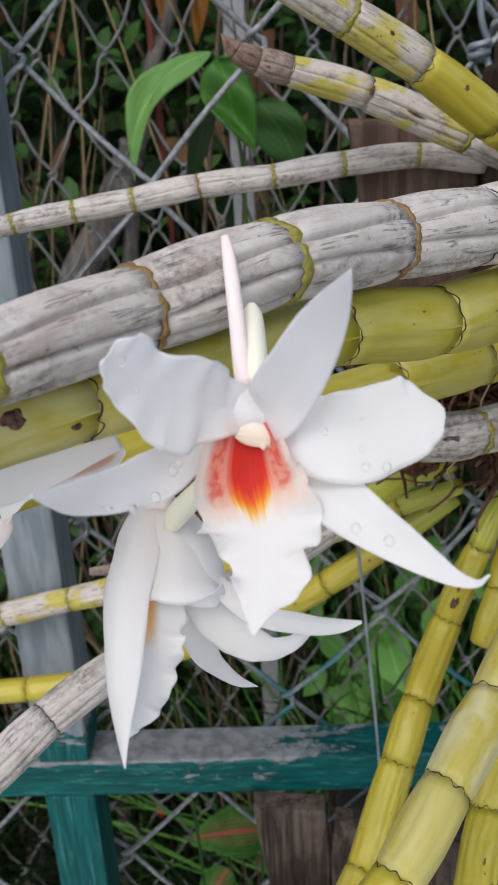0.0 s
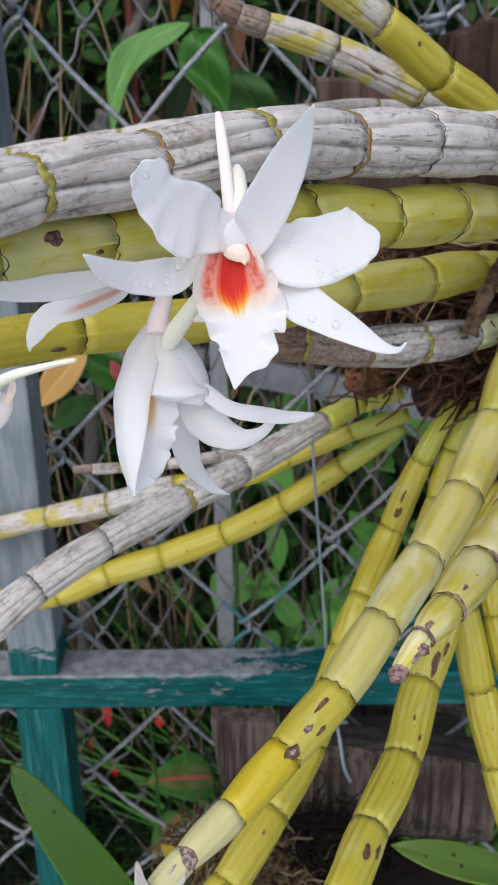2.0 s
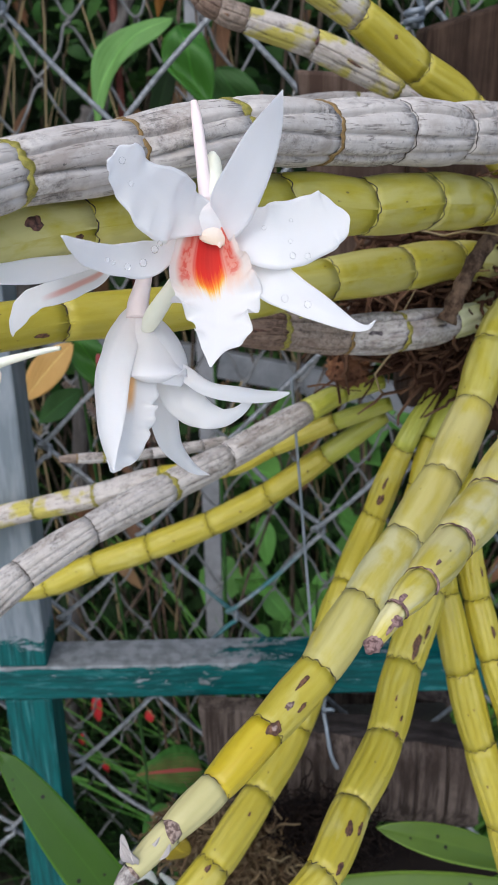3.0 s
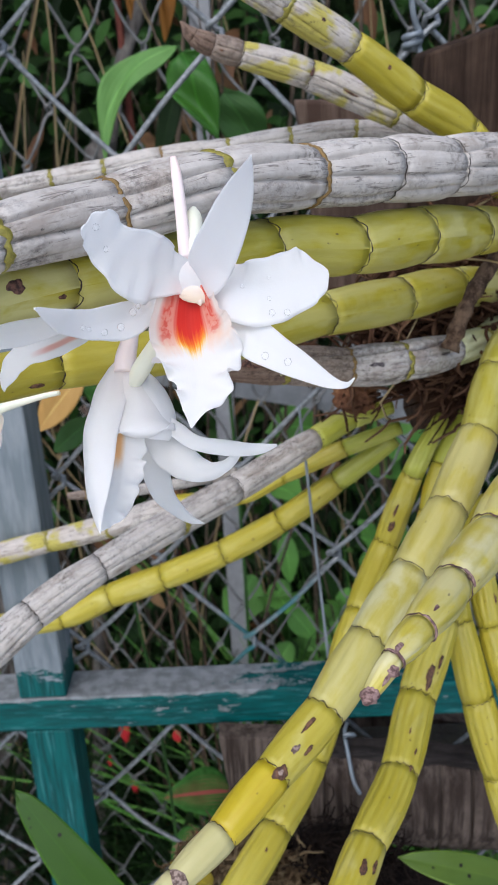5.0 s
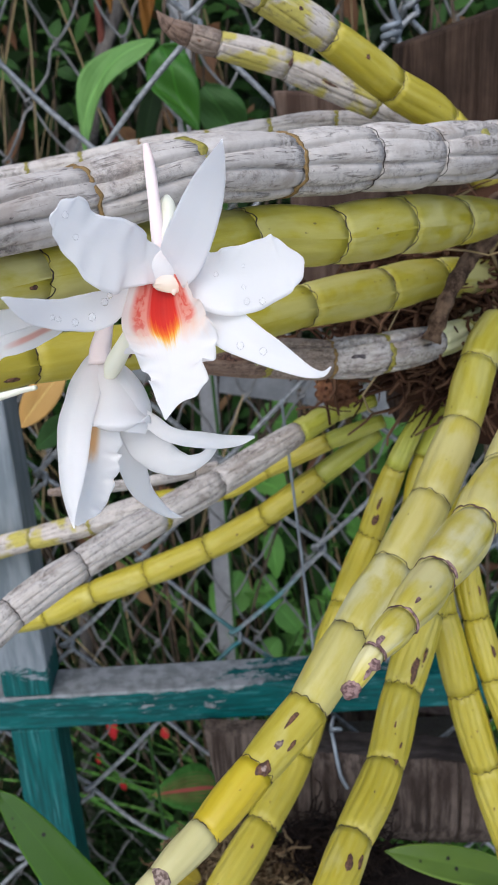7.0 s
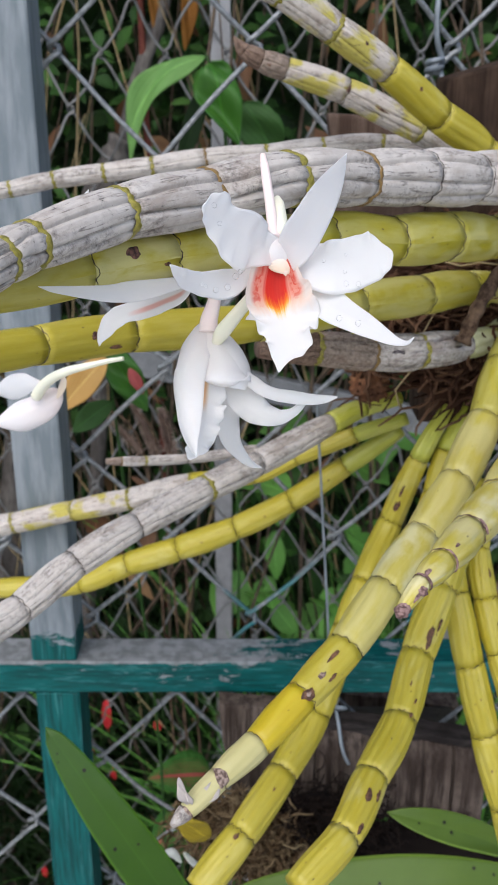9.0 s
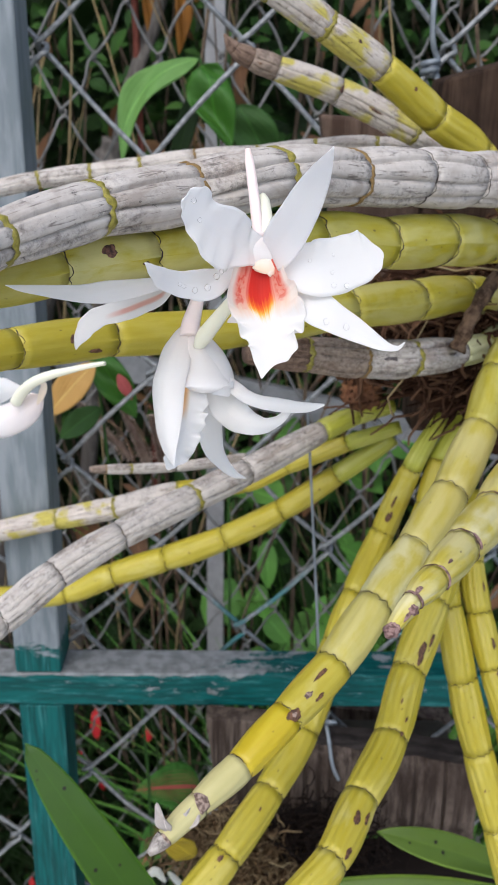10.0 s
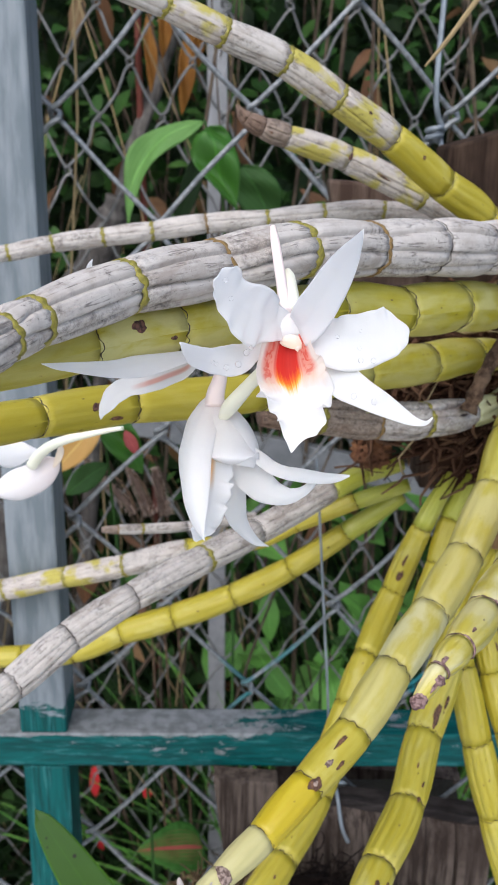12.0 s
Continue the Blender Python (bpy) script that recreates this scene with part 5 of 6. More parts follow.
# ---- leaves ----
def blade(base, tip, width, bend, nrm, fold=0.15, nu=2, nv=7, shape=0.85, sway=0.0, blunt=0.8, ripple=0.04, drip=0.0):
    """A leaf from base to tip: vertices, faces, UV."""
    b, t, n = Vector(base), Vector(tip), Vector(nrm).normalized()
    d = t - b
    side = d.cross(n).normalized()
    n = side.cross(d).normalized()
    v, f, u = [], [], []
    for i in range(nv + 1):
        s = i / nv
        q = min(1.0, s / (1 - drip))
        w = width * max(math.sin(math.pi * min(1, q ** shape * 0.985 + 0.015)) ** blunt, 0.10 * (1 - s) if drip else 0.0)
        c = b + d * s + n * (bend * d.length * (math.sin(math.pi * s * 0.9) - 0.3 * s)) + side * (sway * d.length * math.sin(math.pi * s))
        for k in range(-nu, nu + 1):
            q = k / nu
            v.append(c + side * (w * q) + n * (abs(q) * w * fold + ripple * w * math.sin(9 * s + 3 * q)))
            u.append((q, s))
    m = 2 * nu + 1
    for i in range(nv):
        for k in range(2 * nu):
            f.append((i * m + k, i * m + k + 1, (i + 1) * m + k + 1, (i + 1) * m + k))
    return v, f, u


def leaf_part(parent, at, base, tip, width, bend, nrm, mat, fold=0.15, shape=0.85, sway=0.0, label="", name="leaf", thick=0.0012, blunt=0.8, ripple=0.04, drip=0.0):
    v, f, u = blade(base, tip, width, bend, nrm, fold, 6, 28, shape, sway, blunt, ripple, drip)
    ob = child(name, mesh_of(name, local(v, at), f, mat, u), parent, label)
    s = ob.modifiers.new("thickness", "SOLIDIFY")
    s.thickness = thick


def stem_part(parent, at, pts, radius, mat):
    path, _ = spline(pts, 6)
    v, f, u = tube(path, np.linspace(1, 0.6, len(path)) * radius, 8)
    child("stem", mesh_of("stem", local(v, at), f, mat, u), parent)


S_AT = (0.06, 0.36, 0.78)
straps = thing("strap_leaf_orchid", "low orchid with broad glossy green strap leaves", "orchid plant", at=S_AT)
leaf_part(straps, S_AT, (0.064, 0.338, 0.785), (-0.043, 0.368, 0.952), 0.0135, 0.05, (0.25, -1, 0.5), STRAP, 0.10, 1.1, blunt=0.5)
leaf_part(straps, S_AT, (0.05, 0.40, 0.785), (0.27, 0.40, 0.800), 0.021, 0.10, (0, -0.7, 1), STRAPPALE, 0.15, 1.0, blunt=0.55)
leaf_part(straps, S_AT, (0.292, 0.45, 0.742), (0.158, 0.412, 0.850), 0.0100, 0.18, (0, -0.8, 1), STRAPPALE, 0.35, 2.6, 0.03, blunt=0.75, ripple=0.10, label="paler strap leaf bending over the log")

F_AT = (0.0408, 0.2052, 1.0405)
leaf_part(front, F_AT, (0.0478, 0.2085, 1.0472), (0.0432, 0.2110, 1.0568), 0.0022, 0.25, (-0.5, -1, 0.4), BRACT, 0.5, 0.8, 0.1, "torn papery bract", "bract", 0.0004, 0.6, 0.3)
leaf_part(front, F_AT, (0.0500, 0.2110, 1.0470), (0.0575, 0.2180, 1.0500), 0.0028, 0.12, (0, -1, 0.6), BRACT, 0.3, 0.8, 0.1, "torn papery bract", "bract", 0.0004, 0.6, 0.3)

V_AT = (0.04, 0.96, -0.34)
vine = thing("vine", "climbing vine with fresh green leaves behind the mesh", "vine", at=V_AT)
stem_part(vine, V_AT, [(0.04, 0.96, -0.34), (0.06, 0.97, 0.6), (0.05, 0.96, 1.1), (0.045, 0.95, 1.24), (0.028, 0.936, 1.307)], 0.0022, GREEN)
leaf_part(vine, V_AT, (0.026, 0.93, 1.306), (-0.049, 0.92, 1.203), 0.0165, 0.1, (-0.3, -1, 0.6), FRESH, 0.25, 0.72, 0.19, "fresh light green leaf", ripple=0.22, blunt=1.0)
leaf_part(vine, V_AT, (0.031, 0.935, 1.300), (0.070, 0.92, 1.205), 0.0225, 0.05, (0.2, -1, 0.3), MIDLEAF, 0.3, 0.55, 0.05, ripple=0.5, blunt=0.8, drip=0.2)
leaf_part(vine, V_AT, (0.066, 0.975, 1.262), (0.100, 0.985, 1.195), 0.023, 0.05, (0.1, -1, -0.1), GREEN, 0.2, 0.75, -0.05, ripple=0.16)
leaf_part(vine, V_AT, (0.030, 0.94, 1.29), (-0.005, 0.96, 1.19), 0.010, 0.05, (0.1, -1, 0.2), SHADEGREEN, 0.2, 0.9)
V3_AT = (0.13, 1.385, -0.34)
shoot = thing("leafy_shoot", "leafy green shoot behind the back mesh", "shoot", at=V3_AT)
stem_part(shoot, V3_AT, [(0.13, 1.39, -0.34), (0.125, 1.39, 0.1), (0.12, 1.39, 0.35), (0.118, 1.392, 0.56)], 0.0022, GREEN)
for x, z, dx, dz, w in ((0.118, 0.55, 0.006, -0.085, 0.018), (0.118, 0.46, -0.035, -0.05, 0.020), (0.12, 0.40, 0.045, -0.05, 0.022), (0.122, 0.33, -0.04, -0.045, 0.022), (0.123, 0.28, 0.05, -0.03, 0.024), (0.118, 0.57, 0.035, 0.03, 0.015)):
    leaf_part(shoot, V3_AT, (x, 1.388, z), (x + dx, 1.366, z + dz), w, 0.08, (0.1, -1, 0.7), LITLEAF, 0.2, 0.8)
V2_AT = (-0.05, 0.74, -0.34)
vine2 = thing("vine", "vine with one orange turning leaf beside the post", "vine", at=V2_AT)
stem_part(vine2, V2_AT, [(-0.05, 0.74, -0.34), (-0.02, 0.74, 0.5), (-0.045, 0.725, 0.95), (-0.052, 0.712, 1.072)], 0.0018, GREEN)
leaf_part(vine2, V2_AT, (-0.050, 0.70, 1.066), (-0.090, 0.69, 1.022), 0.013, 0.1, (0, -1, 0.5), ORANGE, 0.2, 0.9, 0, "orange turning leaf")
leaf_part(vine2, V2_AT, (-0.055, 0.72, 1.075), (-0.018, 0.71, 1.015), 0.014, 0.1, (0, -1, 0.5), MIDLEAF, 0.2, 0.9, ripple=0.3)
leaf_part(vine2, V2_AT, (-0.032, 0.706, 1.055), (-0.020, 0.70, 1.034), 0.005, 0.1, (0, -1, 0.5), REDLEAF, 0.2, 0.9, 0, "red leaf tip")
leaf_part(vine2, V2_AT, (-0.050, 0.72, 1.02), (-0.085, 0.71, 0.995), 0.011, 0.1, (0, -1, 0.6), GREEN, 0.2, 0.9)


D_AT = (-0.1015, 1.62, -0.35)
dead_plant = thing("dead_plant", "dead plant with a red-brown stem and hanging orange leaves", "dead plant", at=D_AT)
stem_part(dead_plant, D_AT, [D_AT, (-0.0895, 1.60, 0.5), (-0.0815, 1.39, 1.3788), (-0.0733, 1.39, 1.5178)], 0.007, REDSTEM)
for root, tip, wide in (((-0.0649, 1.37, 1.4581), (-0.0624, 1.37, 1.3515), 0.009), ((-0.0077, 1.37, 1.4373), (-0.0192, 1.37, 1.3217), 0.012), ((-0.0353, 1.38, 1.4884), (-0.0488, 1.38, 1.3935), 0.01), ((0.0038, 1.38, 1.4603), (0.0051, 1.38, 1.3868), 0.008)):
    leaf_part(dead_plant, D_AT, root, tip, wide, 0.06, (0.3, -1, 0.3), DEADORANGE, 0.3, 0.9, ripple=0.3)


def foliage(name, label, count, xr, yr, zr, size, mat, seed, droop=0.5, slim=0.30):
    rng = random.Random(seed)
    h = Heap()
    for _ in range(count):
        b = Vector((rng.uniform(*xr), rng.uniform(*yr), rng.uniform(*zr)))
        ln = size * rng.uniform(0.6, 1.5)
        d = Vector((rng.gauss(0, 1), rng.gauss(-0.3, 0.8), rng.gauss(-droop, 0.8))).normalized() * ln
        h.add(*blade(b, b + d, ln * slim * rng.uniform(0.7, 1.2), rng.uniform(0, 0.25), (rng.gauss(0, 0.5), -0.6, 1), 0.2, 1, 4))
    tagged(new(name, h.mesh(name, mat)), label, "foliage", kind="stuff")


def grass(name, label, count, xr, yr, z, length, mat, seed, width=0.004):
    rng = random.Random(seed)
    h = Heap()
    for _ in range(count):
        b = Vector((rng.uniform(*xr), rng.uniform(*yr), z))
        ln = length * rng.uniform(0.5, 1.2)
        lean = Vector((rng.gauss(0, 0.45), rng.gauss(-0.1, 0.4), 1)).normalized()
        bow = Vector((rng.gauss(0, 1), rng.gauss(0, 1), 0)).normalized() * rng.uniform(0.1, 0.6)
        v, f, u = [], [], []
        side = lean.cross(Vector((rng.gauss(0, 0.4), -1, 0))).normalized()
        for i in range(7):
            s = i / 6
            c = b + lean * ln * s + (bow - Vector((0, 0, 0.45))) * ln * 0.5 * s**2.2
            w = width * (1 - s**2.5) + 0.0002
            v += [c - side * w, c + side * w]
            u += [(-1, s), (1, s)]
            if i:
                f.append((2 * i - 2, 2 * i - 1, 2 * i + 1, 2 * i))
        h.add(v, f, u)
    tagged(new(name, h.mesh(name, mat)), label, "grass", kind="stuff")


def stems(name, label, count, xr, yr, z, height, radius, mat, seed, lean=0.25):
    rng = random.Random(seed)
    h = Heap()
    for _ in range(count):
        b = np.array((rng.uniform(*xr), rng.uniform(*yr), z))
        d = np.array((rng.gauss(0, lean), rng.gauss(0, lean * 0.6), 1.0))
        ln = height * rng.uniform(0.6, 1.2)
        bow = np.array((rng.gauss(0, 0.12), rng.gauss(0, 0.1), 0))
        path = [b + d * ln * s + bow * ln * s * s for s in np.linspace(0, 1, 6)]
        h.add(*tube(path, np.linspace(1, 0.5, 6) * radius * rng.uniform(0.5, 1.4), 5))
    tagged(new(name, h.mesh(name, mat)), label, "stems", kind="stuff")


foliage("hedge_foliage", "dense undergrowth behind the fences, shade set in its dark green", 24000, (-2.2, 2.2), (1.6, 2.6), (-0.35, 2.7), 0.06, SHADEGREEN, 51)
foliage("hedge_foliage", "mixed mid-green leaves of the undergrowth", 8500, (-1.3, 1.3), (1.42, 1.8), (-0.3, 1.9), 0.034, GREEN, 52)
foliage("weeds", "low green weeds behind the back fence", 300, (0.16, 1.0), (1.42, 1.6), (-0.35, 0.45), 0.06, GREEN, 53, 0.0, 0.2)
foliage("weeds", "low leaves behind the back fence, shade set in their dark green", 1800, (-1.0, 1.1), (1.44, 1.7), (-0.35, 0.45), 0.06, SHADEGREEN, 54, 0.0, 0.2)
foliage("weeds", "rounded leaves in the grass, lit tone set in their colour", 55, (0.05, 0.5), (1.36, 1.5), (0.05, 0.72), 0.085, LITLEAF, 60, 0.2, 0.36)
foliage("weeds", "leaves low between the fences, shade set in their dark green", 160, (-0.7, 0.9), (0.95, 1.27), (-0.34, -0.1), 0.06, SHADEGREEN, 65, 0.0, 0.25)
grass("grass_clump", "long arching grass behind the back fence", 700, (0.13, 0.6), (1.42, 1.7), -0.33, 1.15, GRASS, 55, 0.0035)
grass("grass_clump", "fresh grass blades close behind the back mesh, lit tone set in their colour", 330, (0.16, 0.52), (1.312, 1.37), -0.33, 1.15, LITGRASS, 69, 0.003)
grass("grass_clump", "thin grass behind the back fence, shade set in its dark green", 1100, (-0.8, 0.1), (1.42, 1.7), -0.33, 1.0, SHADEGREEN, 56, 0.004)
stems("dry_stems", "tangle of dry brown stems behind the back fence", 190, (-1.1, 1.0), (1.38, 1.75), -0.3, 2.0, 0.0035, DRYSTEM, 57, 0.16)
stems("dry_straw", "pale dry stalks among the weeds", 60, (-0.9, 0.9), (1.38, 1.6), -0.3, 1.8, 0.002, STRAW, 58, 0.25)
foliage("dead_leaves", "rust-brown dead leaves caught in the stems", 230, (-1.0, 0.9), (1.40, 1.75), (0.0, 1.8), 0.08, RUST, 59, 0.9, 0.16)


def caladium(label, base, tip, width):
    top = thing("caladium", label, "caladium", at=base)
    b, t = Vector(base), Vector(tip)
    stem_part(top, base, [(base[0] + 0.01, base[1] + 0.06, -0.35), (base[0], base[1] + 0.04, (base[2] - 0.35) / 2), tuple(b)], 0.003, GREEN)
    leaf_part(top, base, base, tip, width, 0.1, (0, -0.7, 1), CALAD, 0.12, 0.62)
    return top


caladium("green caladium leaf with red veins below the rail", (0.022, 0.97, 0.385), (-0.062, 0.93, 0.415), 0.033)
caladium("green caladium leaf with red veins low by the log", (-0.0225, 0.97, 0.322), (-0.0598, 0.93, 0.280), 0.022)
caladium("green caladium leaf low beside the log", (0.0441, 1.38, -0.034), (-0.0152, 1.34, -0.0739), 0.045)
R_AT = (-0.24, 1.36, -0.35)
tassels = thing("red_leaved_weed", "weed with narrow drooping red leaves", "weed", at=R_AT)
stem_part(tassels, R_AT, [(-0.24, 1.36, -0.35), (-0.235, 1.36, -0.1), (-0.1853, 1.345, 0.2278)], 0.002, GREEN)
for root, tip, wide in (((-0.1853, 1.345, 0.2278), (-0.1846, 1.345, 0.1558), 0.009), ((-0.094, 1.345, 0.1822), (-0.0906, 1.345, 0.1541), 0.008), ((-0.2161, 1.345, 0.1323), (-0.2207, 1.345, 0.1062), 0.007), ((-0.1822, 1.345, 0.0709), (-0.1773, 1.345, 0.0374), 0.006), ((-0.3298, 1.345, -0.1752), (-0.3275, 1.345, -0.2048), 0.006)):
    leaf_part(tassels, R_AT, root, tip, wide, 0.1, (0, -1, 0.4), VIVIDRED, 0.1)


def dead_fern(label, foot, top_):
    """A dry flower spike with rows of brown husks."""
    rng = random.Random(int(1000 * foot[0]) + 900)
    a, b = np.array(foot), np.array(top_)
    spike = thing("dry_spike", label, "dry plant", at=foot)
    v, f, u = tube(spline([(a[0] + 0.05, a[1] + 0.05, -0.35), (a[0] + 0.02, a[1] + 0.02, 0.45), a, b], 6)[0], [0.0016] * 19, 6)
    child("stem", mesh_of("stem", local(v, foot), f, TWIG, u), spike)
    h = Heap()
    axis = Vector(b - a).normalized()
    wide = axis.cross(Vector((0, -1, 0.3))).normalized()
    for i in range(110):
        c = Vector((b - a) * (i / 110))
        around = (i % 5) * 2 * math.pi / 5 + rng.uniform(-0.3, 0.3)
        out = wide * math.cos(around) + axis.cross(wide) * math.sin(around)
        d = (out + axis * 0.45).normalized() * rng.uniform(0.011, 0.014) * (1.1 - 0.5 * i / 110)
        h.add(*blade(c, c + d, 0.0034, 0.25, axis, 0.5, 1, 3))
    child("seed_head", h.mesh("seed_head", HUSK), spike, "dry brown husk-covered seed head")


dead_fern("dry brown husk spike drooping between the meshes", (-0.068, 1.1, 0.812), (-0.138, 1.1, 0.895))
dead_fern("dry brown husk spike drooping between the meshes", (-0.048, 1.1, 0.808), (-0.080, 1.1, 0.884))
dead_fern("dry brown husk spike drooping between the meshes", (-0.030, 1.12, 0.800), (-0.046, 1.12, 0.870))


# ---- hanging wood slabs behind the orchid ----
def slab(name, label, outline, y0, y1, mat, category):
    """A plank with an uneven outline in x and z, from y0 to y1."""
    c = Vector((sum(p[0] for p in outline) / len(outline), (y0 + y1) / 2, sum(p[1] for p in outline) / len(outline)))
    bm = bmesh.new()
    face = bm.faces.new([bm.verts.new((x - c.x, y0 - c.y, z - c.z)) for x, z in outline])
    ext = bmesh.ops.extrude_face_region(bm, geom=[face])
    for v in ext["geom"]:
        if isinstance(v, bmesh.types.BMVert):
            v.co.y += y1 - y0
    bmesh.ops.recalc_face_normals(bm, faces=bm.faces[:])
    bmesh.ops.bevel(bm, geom=bm.edges[:], offset=0.002, segments=2, profile=0.5, affect="EDGES")
    ob = new(name, bm_mesh(name, bm, mat))
    ob.location = c
    return tagged(ob, label, category)


slab("wood_slab", "dark red-brown wooden slab hung on the fence", [(0.183, 1.07), (0.45, 1.06), (0.46, 1.345), (0.30, 1.318), (0.186, 1.286), (0.178, 1.2)], 0.535, 0.572, SLAB, "wood slab")
slab("wood_slab", "curved paler piece of bark-less wood behind the canes", [(0.131, 1.14), (0.178, 1.13), (0.180, 1.262), (0.116, 1.266), (0.121, 1.235)], 0.54, 0.56, PALEWOOD, "wood slab")


# ---- coir and roots at the orchid's foot ----
def fibres(name, label, count, centre, spread, length, radius, mat, seed, flat=0.6):
    rng = random.Random(seed)
    h = Heap()
    for _ in range(count):
        p = np.array([centre[i] + rng.gauss(0, 1) * spread[i] for i in range(3)])
        d = np.array((rng.gauss(0, 1), rng.gauss(0, 0.6), rng.gauss(0, flat)))
        d /= np.linalg.norm(d)
        path = [p]
        for _k in range(5):
            d = d + np.array((rng.gauss(0, 0.35), rng.gauss(0, 0.35), rng.gauss(-0.05, 0.3)))
            d /= np.linalg.norm(d)
            path.append(path[-1] + d * length * rng.uniform(0.12, 0.28))
        h.add(*tube(path, np.linspace(1, 0.5, 6) * radius * rng.uniform(0.5, 1.5), 5))
    return tagged(new(name, h.mesh(name, mat)), label, "plant fibre", kind="stuff")


def lump(name, label, centre, size, mat, seed, category, crumbly=0.0):
    bm = bmesh.new()
    bmesh.ops.create_icosphere(bm, subdivisions=4, radius=1.0)
    for v in bm.verts:
        k = 1 + 0.25 * noise.noise(v.co * 1.8 + Vector((seed, 0, 0))) + 0.10 * noise.noise(v.co * 6 + Vector((0, seed, 0)))
        k += crumbly * (abs(noise.noise(v.co * 3.2 + Vector((seed, 3, 0)))) + 0.5 * noise.noise(v.co * 8.5 + Vector((1, seed, 0))) - 0.2)
        v.co = Vector((v.co.x * size[0], v.co.y * size[1], v.co.z * size[2])) * k
    ob = new(name, bm_mesh(name, bm, mat, True))
    ob.location = centre
    return tagged(ob, label, category)


lump("root_ball", "brown matted root ball of the orchid on the slab", (0.265, 0.505, 1.15), (0.125, 0.036, 0.075), COIR, 3, "root ball")
fibres("coir_fibres", "tangled brown coir and roots at the orchid's foot", 3000, (0.245, 0.480, 1.150), (0.045, 0.012, 0.022), 0.036, 0.0011, COIR, 61, 0.25)
lump("cork_chunk", "orange-brown lump of cork bark in the coir", (0.142, 0.487, 1.1115), (0.0105, 0.009, 0.0085), RUSTY, 7, "bark", 0.55)
fibres("aerial_roots", "pale thin aerial roots over the coir", 10, (0.20, 0.465, 1.155), (0.04, 0.015, 0.03), 0.09, 0.0011, STRAW, 62)


def rough_stick(name, label, pts, mat, seed, category):
    rng = random.Random(seed)
    path, _ = spline(pts, 10)
    wob = [1 + 0.07 * math.sin(i * 1.3 + seed) + rng.uniform(-0.1, 0.1) for i in range(len(path))]
    v, f, u = tube(path[:, :3], path[:, 3] * wob, 14, lambda a, s: 1 + 0.08 * np.sin(3 * a + 9 * s))
    ob = new(name, mesh_of(name, local(v, pts[0][:3]), f, mat, u))
    ob.location = pts[0][:3]
    return tagged(ob, label, category)


rough_stick("broken_cane_stub", "rough brown leafless stub across a green cane", [(0.177, 0.408, 1.160, 0.0042), (0.185, 0.412, 1.178, 0.0036), (0.196, 0.420, 1.194, 0.004), (0.212, 0.432, 1.208, 0.0055), (0.2176, 0.45, 1.2149, 0.005)], TWIG, 2, "stub")
rough_stick("dead_sapling", "leaning grey dead stem behind the mesh", [(-0.30, 1.42, -0.35, 0.014), (-0.16, 1.41, 0.9, 0.012), (-0.105, 1.40, 1.23, 0.0115), (-0.04, 1.42, 1.42, 0.0105), (0.05, 1.44, 1.8, 0.0095)], DEADWOOD, 5, "sapling")
rough_stick("tree_stump", "short thick grey trunk behind the mesh", [(-0.50, 1.46, -0.36, 0.034), (-0.30, 1.43, 0.80, 0.028), (-0.152, 1.39, 1.12, 0.024), (-0.118, 1.38, 1.205, 0.017)], DEADWOOD, 6, "stump")
rough_stick("dry_straw_stalk", "thin pale dry stalk hanging by the fence", [(0.152, 0.45, 1.323, 0.0004), (0.162, 0.45, 1.335, 0.0012), (0.190, 0.452, 1.372, 0.0013), (0.23, 0.46, 1.41, 0.0012)], STRAW, 7, "stalk")


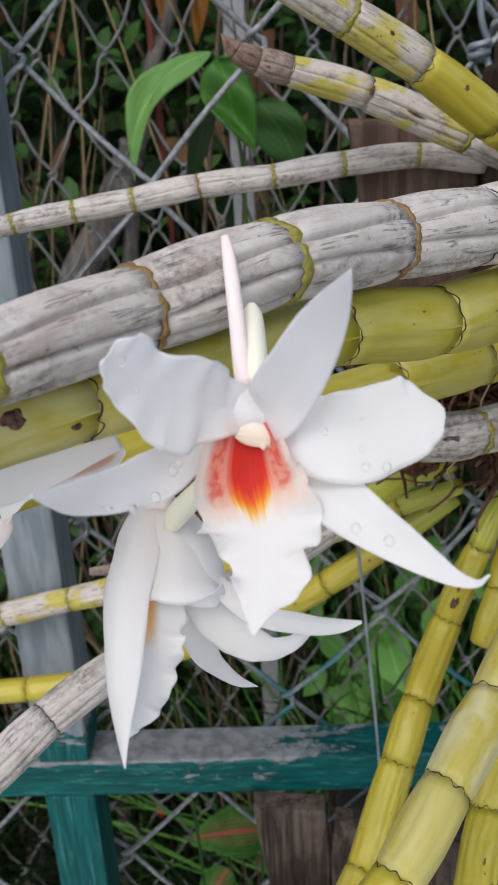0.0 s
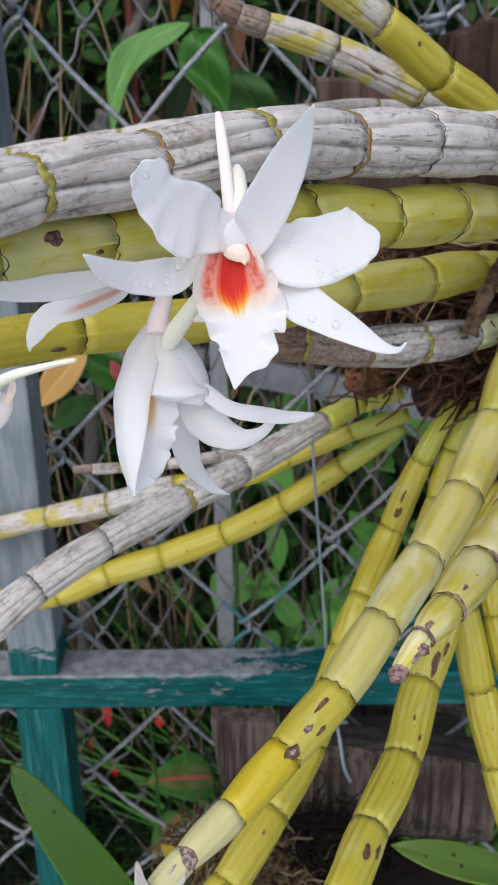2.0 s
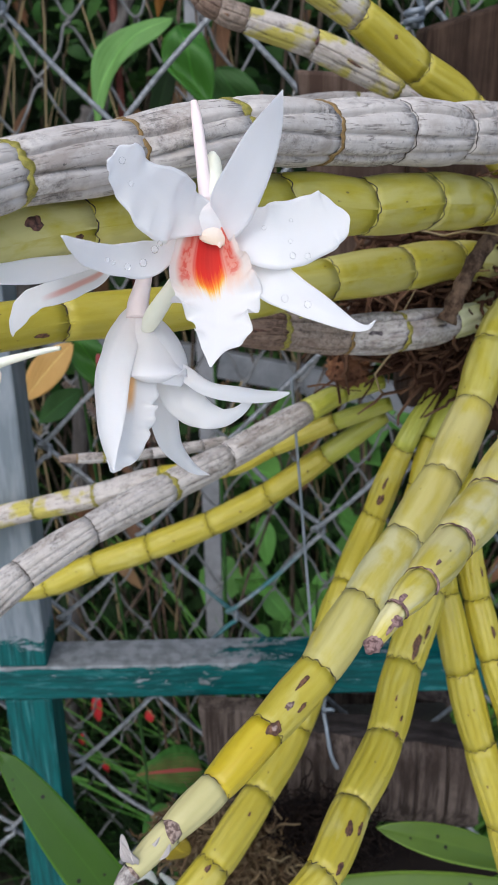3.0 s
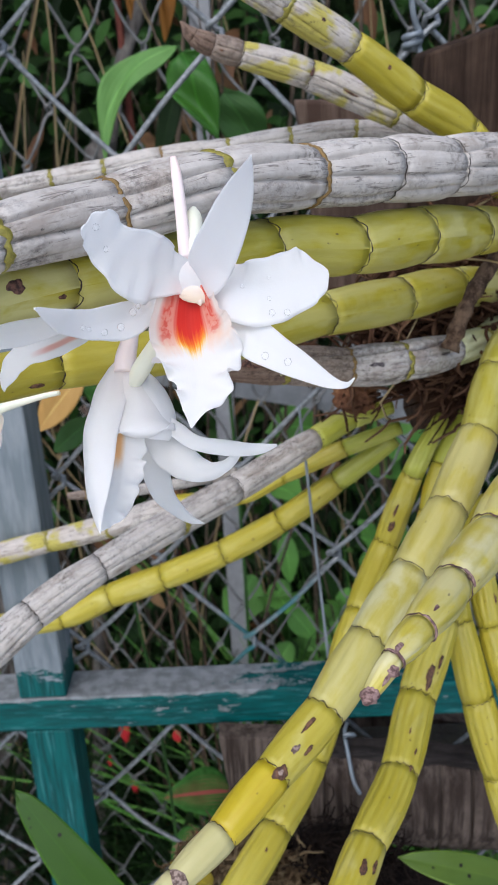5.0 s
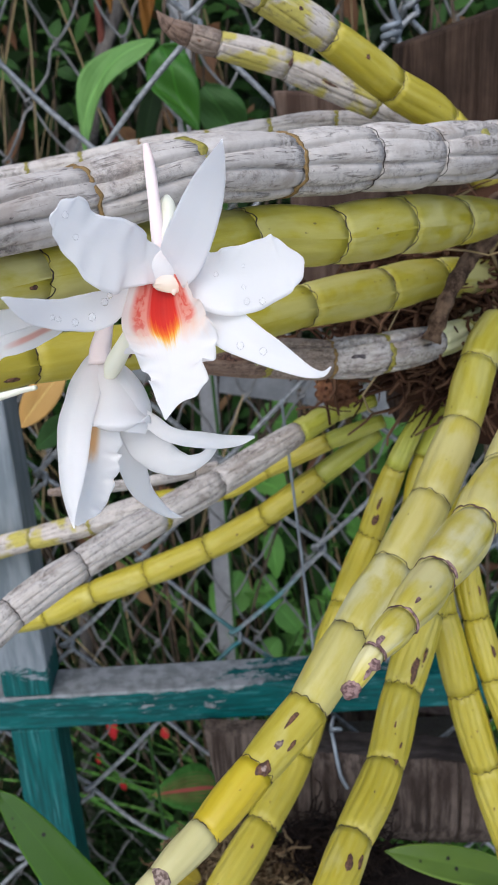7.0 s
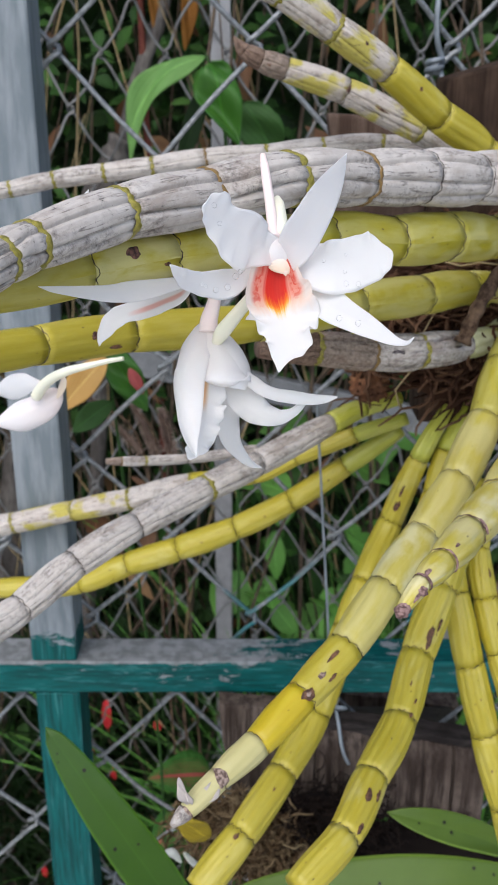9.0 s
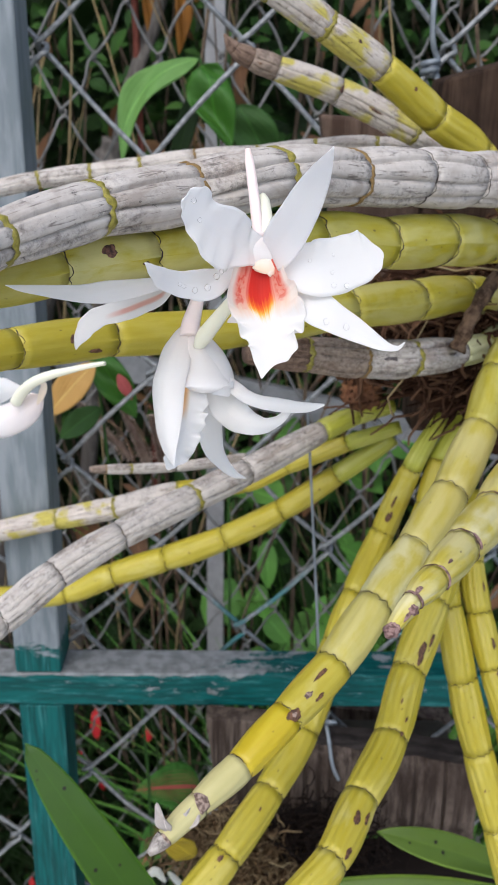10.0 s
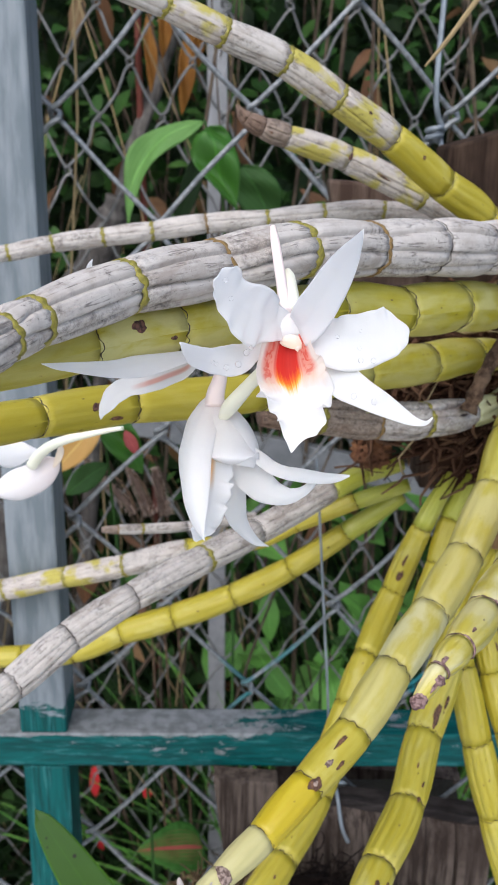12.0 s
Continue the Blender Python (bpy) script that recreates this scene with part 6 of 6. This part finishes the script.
# ---- log planter below ----
def log_planter():
    at = (0.183, 0.612, 0.742)
    top = thing("log_planter", "weathered grey-brown hollow log hung under the rail", "planter", at=at)
    n, v, f = 90, [], []
    outer, inner = 0.062, 0.047
    prof = []
    for a in np.linspace(-math.pi * 0.76, math.pi * 0.6, 34):
        sq = 0.55 if math.sin(a) < 0 and math.cos(a) < 0 else 1.0
        prof.append((math.copysign(outer * abs(math.sin(a)) ** sq, math.sin(a)), math.copysign(outer * abs(math.cos(a)) ** sq, -math.cos(a))))
    prof += [(inner * math.sin(a), -inner * math.cos(a)) for a in np.linspace(math.pi * 0.58, -math.pi * 0.60, 25)] + [(-0.036, 0.050)]
    m = len(prof)
    for i in range(n + 1):
        x = -0.082 + 0.164 * i / n
        split = 0.0
        for c, wd, dp in ((-0.070, 0.0012, 0.006), (-0.058, 0.0009, 0.004), (-0.02, 0.0008, 0.003), (0.031, 0.001, 0.004), (0.055, 0.0007, 0.003)):
            split += dp * math.exp(-(((x - c) / wd) ** 2))
        for k, (py, pz) in enumerate(prof):
            w = 1 + 0.06 * noise.noise((x * 16, py * 14, pz * 14)) + 0.010 * noise.noise((x * 150, py * 6, 5)) + 0.007 * noise.noise((x * 420, pz * 9, 2))
            if k < 34:
                w -= split / outer * max(0.0, noise.noise((x * 30, pz * 22, 9)) + 0.5)
            end = 0.006 * noise.noise((py * 50, pz * 50, 1.0 + (i > n / 2))) * max(0.0, abs(2 * i / n - 1) - 0.9) * 10
            v.append((x + end, py * w, pz * w - 0.14 * x))
    for i in range(n):
        for k in range(m):
            f.append((i * m + k, i * m + (k + 1) % m, (i + 1) * m + (k + 1) % m, (i + 1) * m + k))
    f.append(tuple(range(m - 1, -1, -1)))
    f.append(tuple(n * m + k for k in range(m)))
    child("log_shell", mesh_of("log_shell", v, f, LOG, smooth=False), top)
    bm = box((-0.068, -0.055, 0.0475), (0.081, -0.036, 0.0550), 0.0015)
    bmesh.ops.subdivide_edges(bm, edges=[e for e in bm.edges if e.calc_length() > 0.1], cuts=40, use_grid_fill=True)
    for vert in bm.verts:
        vert.co.y += 0.0035 * noise.noise((vert.co.x * 40, vert.co.y * 30, 4))
        vert.co.z += 0.0018 * noise.noise((vert.co.x * 70, vert.co.y * 40, 8)) - 0.14 * vert.co.x
    child("cut_rim", bm_mesh("cut_rim", bm, DARKRIM), top, "dark flat cut rim of the log")
    # Dark block added to stand for the shade inside the hollow log.
    fill_bm = box((-0.076, -0.040, -0.03), (0.076, 0.040, 0.008), 0.006)
    child("soil_fill", bm_mesh("soil_fill", fill_bm, SOIL), top, "dark block added for the shade inside the log")
    v, f, u = tube(spline([(-0.038, -0.030, 0.068), (-0.041, -0.040, 0.066), (-0.040, -0.054, 0.060), (-0.037, -0.0635, 0.042), (-0.032, -0.0655, 0.030)], 6)[0], [0.0014] * 25, 8)
    child("hanging_hook", mesh_of("hanging_hook", v, f, ZINC, u), top, "galvanised wire hook")
    bm = bmesh.new()
    bmesh.ops.create_cone(bm, cap_ends=True, segments=22, radius1=0.0052, radius2=0.0046, depth=0.0016)
    bmesh.ops.rotate(bm, verts=bm.verts, cent=(0, 0, 0), matrix=Matrix.Rotation(radians(-55), 3, "X"))
    bmesh.ops.translate(bm, verts=bm.verts, vec=(-0.038, -0.047, 0.070))
    child("washer", bm_mesh("washer", bm, ZINC, True), top, "round zinc washer")


log_planter()
slab("bark_board", "red-brown weathered board beside the hollow log", [(0.046, 0.823), (0.072, 0.820), (0.096, 0.8185), (0.0985, 0.775), (0.0975, 0.722), (0.084, 0.708), (0.063, 0.712), (0.055, 0.745), (0.050, 0.785)], 0.556, 0.574, LOG, "board")
lump("moss_clump", "brown dry moss clump in front of the board", (0.066, 0.520, 0.738), (0.028, 0.016, 0.024), COIR, 11, "moss")
fibres("dry_moss", "curly light-brown dry moss and roots", 1500, (0.058, 0.500, 0.749), (0.017, 0.008, 0.013), 0.016, 0.0009, MOSS, 63)
fibres("dry_moss", "curly dry moss hanging below the board", 1100, (0.088, 0.500, 0.722), (0.015, 0.008, 0.010), 0.016, 0.0009, MOSS, 66)
lump("root_mass", "black root mass hanging on the log", (0.130, 0.528, 0.722), (0.042, 0.017, 0.034), PEAT, 9, "root mass")
fibres("black_roots", "black mossy roots over the log", 1700, (0.130, 0.515, 0.730), (0.022, 0.008, 0.017), 0.022, 0.0006, PEAT, 64)
lump("root_mass", "black root mass under the log", (0.206, 0.55, 0.667), (0.075, 0.022, 0.03), PEAT, 13, "root mass")
fibres("thin_roots", "a few pale thin roots over the black ones", 9, (0.118, 0.498, 0.728), (0.02, 0.006, 0.012), 0.03, 0.0006, STRAW, 67)


# ---- wires ----
def wire(name, label, pts, radius, mat, category="wire"):
    path, _ = spline(pts, 8)
    v, f, u = tube(path, [radius] * len(path), 8)
    ob = new(name, mesh_of(name, local(v, pts[0]), f, mat, u))
    ob.location = pts[0]
    return tagged(ob, label, category)


wire("hanging_wire", "thin galvanised wire hanging in front of the fence", [(0.112, 0.508, 1.10), (0.1155, 0.513, 1.06), (0.121, 0.513, 0.99), (0.1265, 0.514, 0.92), (0.13, 0.52, 0.86)], 0.0009, WIRE)
coil = [(0.190 + 0.0046 * math.cos(a), 0.602 + 0.0046 * math.sin(a), 1.2885 + 0.00075 * a) for a in np.linspace(0, 12.6, 32)]
wire("tie_wire", "twisted tie wire holding the slab to the mesh", [(0.200, 0.575, 1.235), (0.197, 0.588, 1.265), *coil, (0.189, 0.600, 1.32), (0.191, 0.602, 1.40), (0.193, 0.605, 1.50)], 0.0019, WIRE)


# ---- pale root tips by the withered cane end ----
N_AT = (0.0279, 0.42, 0.7963)
tips = thing("root_tips", "pale new root tips beside the dry moss", "root tips", at=N_AT)
for pts, radius in (([(0.0273, 0.42, 0.8075), (0.0334, 0.425, 0.7935), (0.0405, 0.43, 0.7803)], 0.0022), ([(0.0124, 0.42, 0.8035), (0.0189, 0.42, 0.8084), (0.025, 0.42, 0.7997)], 0.0030)):
    path, _ = spline(pts, 8)
    v, f, u = tube(path, radius * np.sin(np.linspace(0.5, 2.9, len(path))), 12)
    child("root_tip", mesh_of("root_tip", local(v, N_AT), f, ROOTTIP, u), tips)
Y_AT = (0.0425, 0.46, 0.781)
fallen = thing("yellow_leaf", "yellow dying leaf under the withered cane", "leaf", at=Y_AT)
leaf_part(fallen, Y_AT, Y_AT, (0.0182, 0.45, 0.8118), 0.008, 0.1, (0, -1, 0.6), YELLOWLEAF, 0.15, 0.8, ripple=0.2)
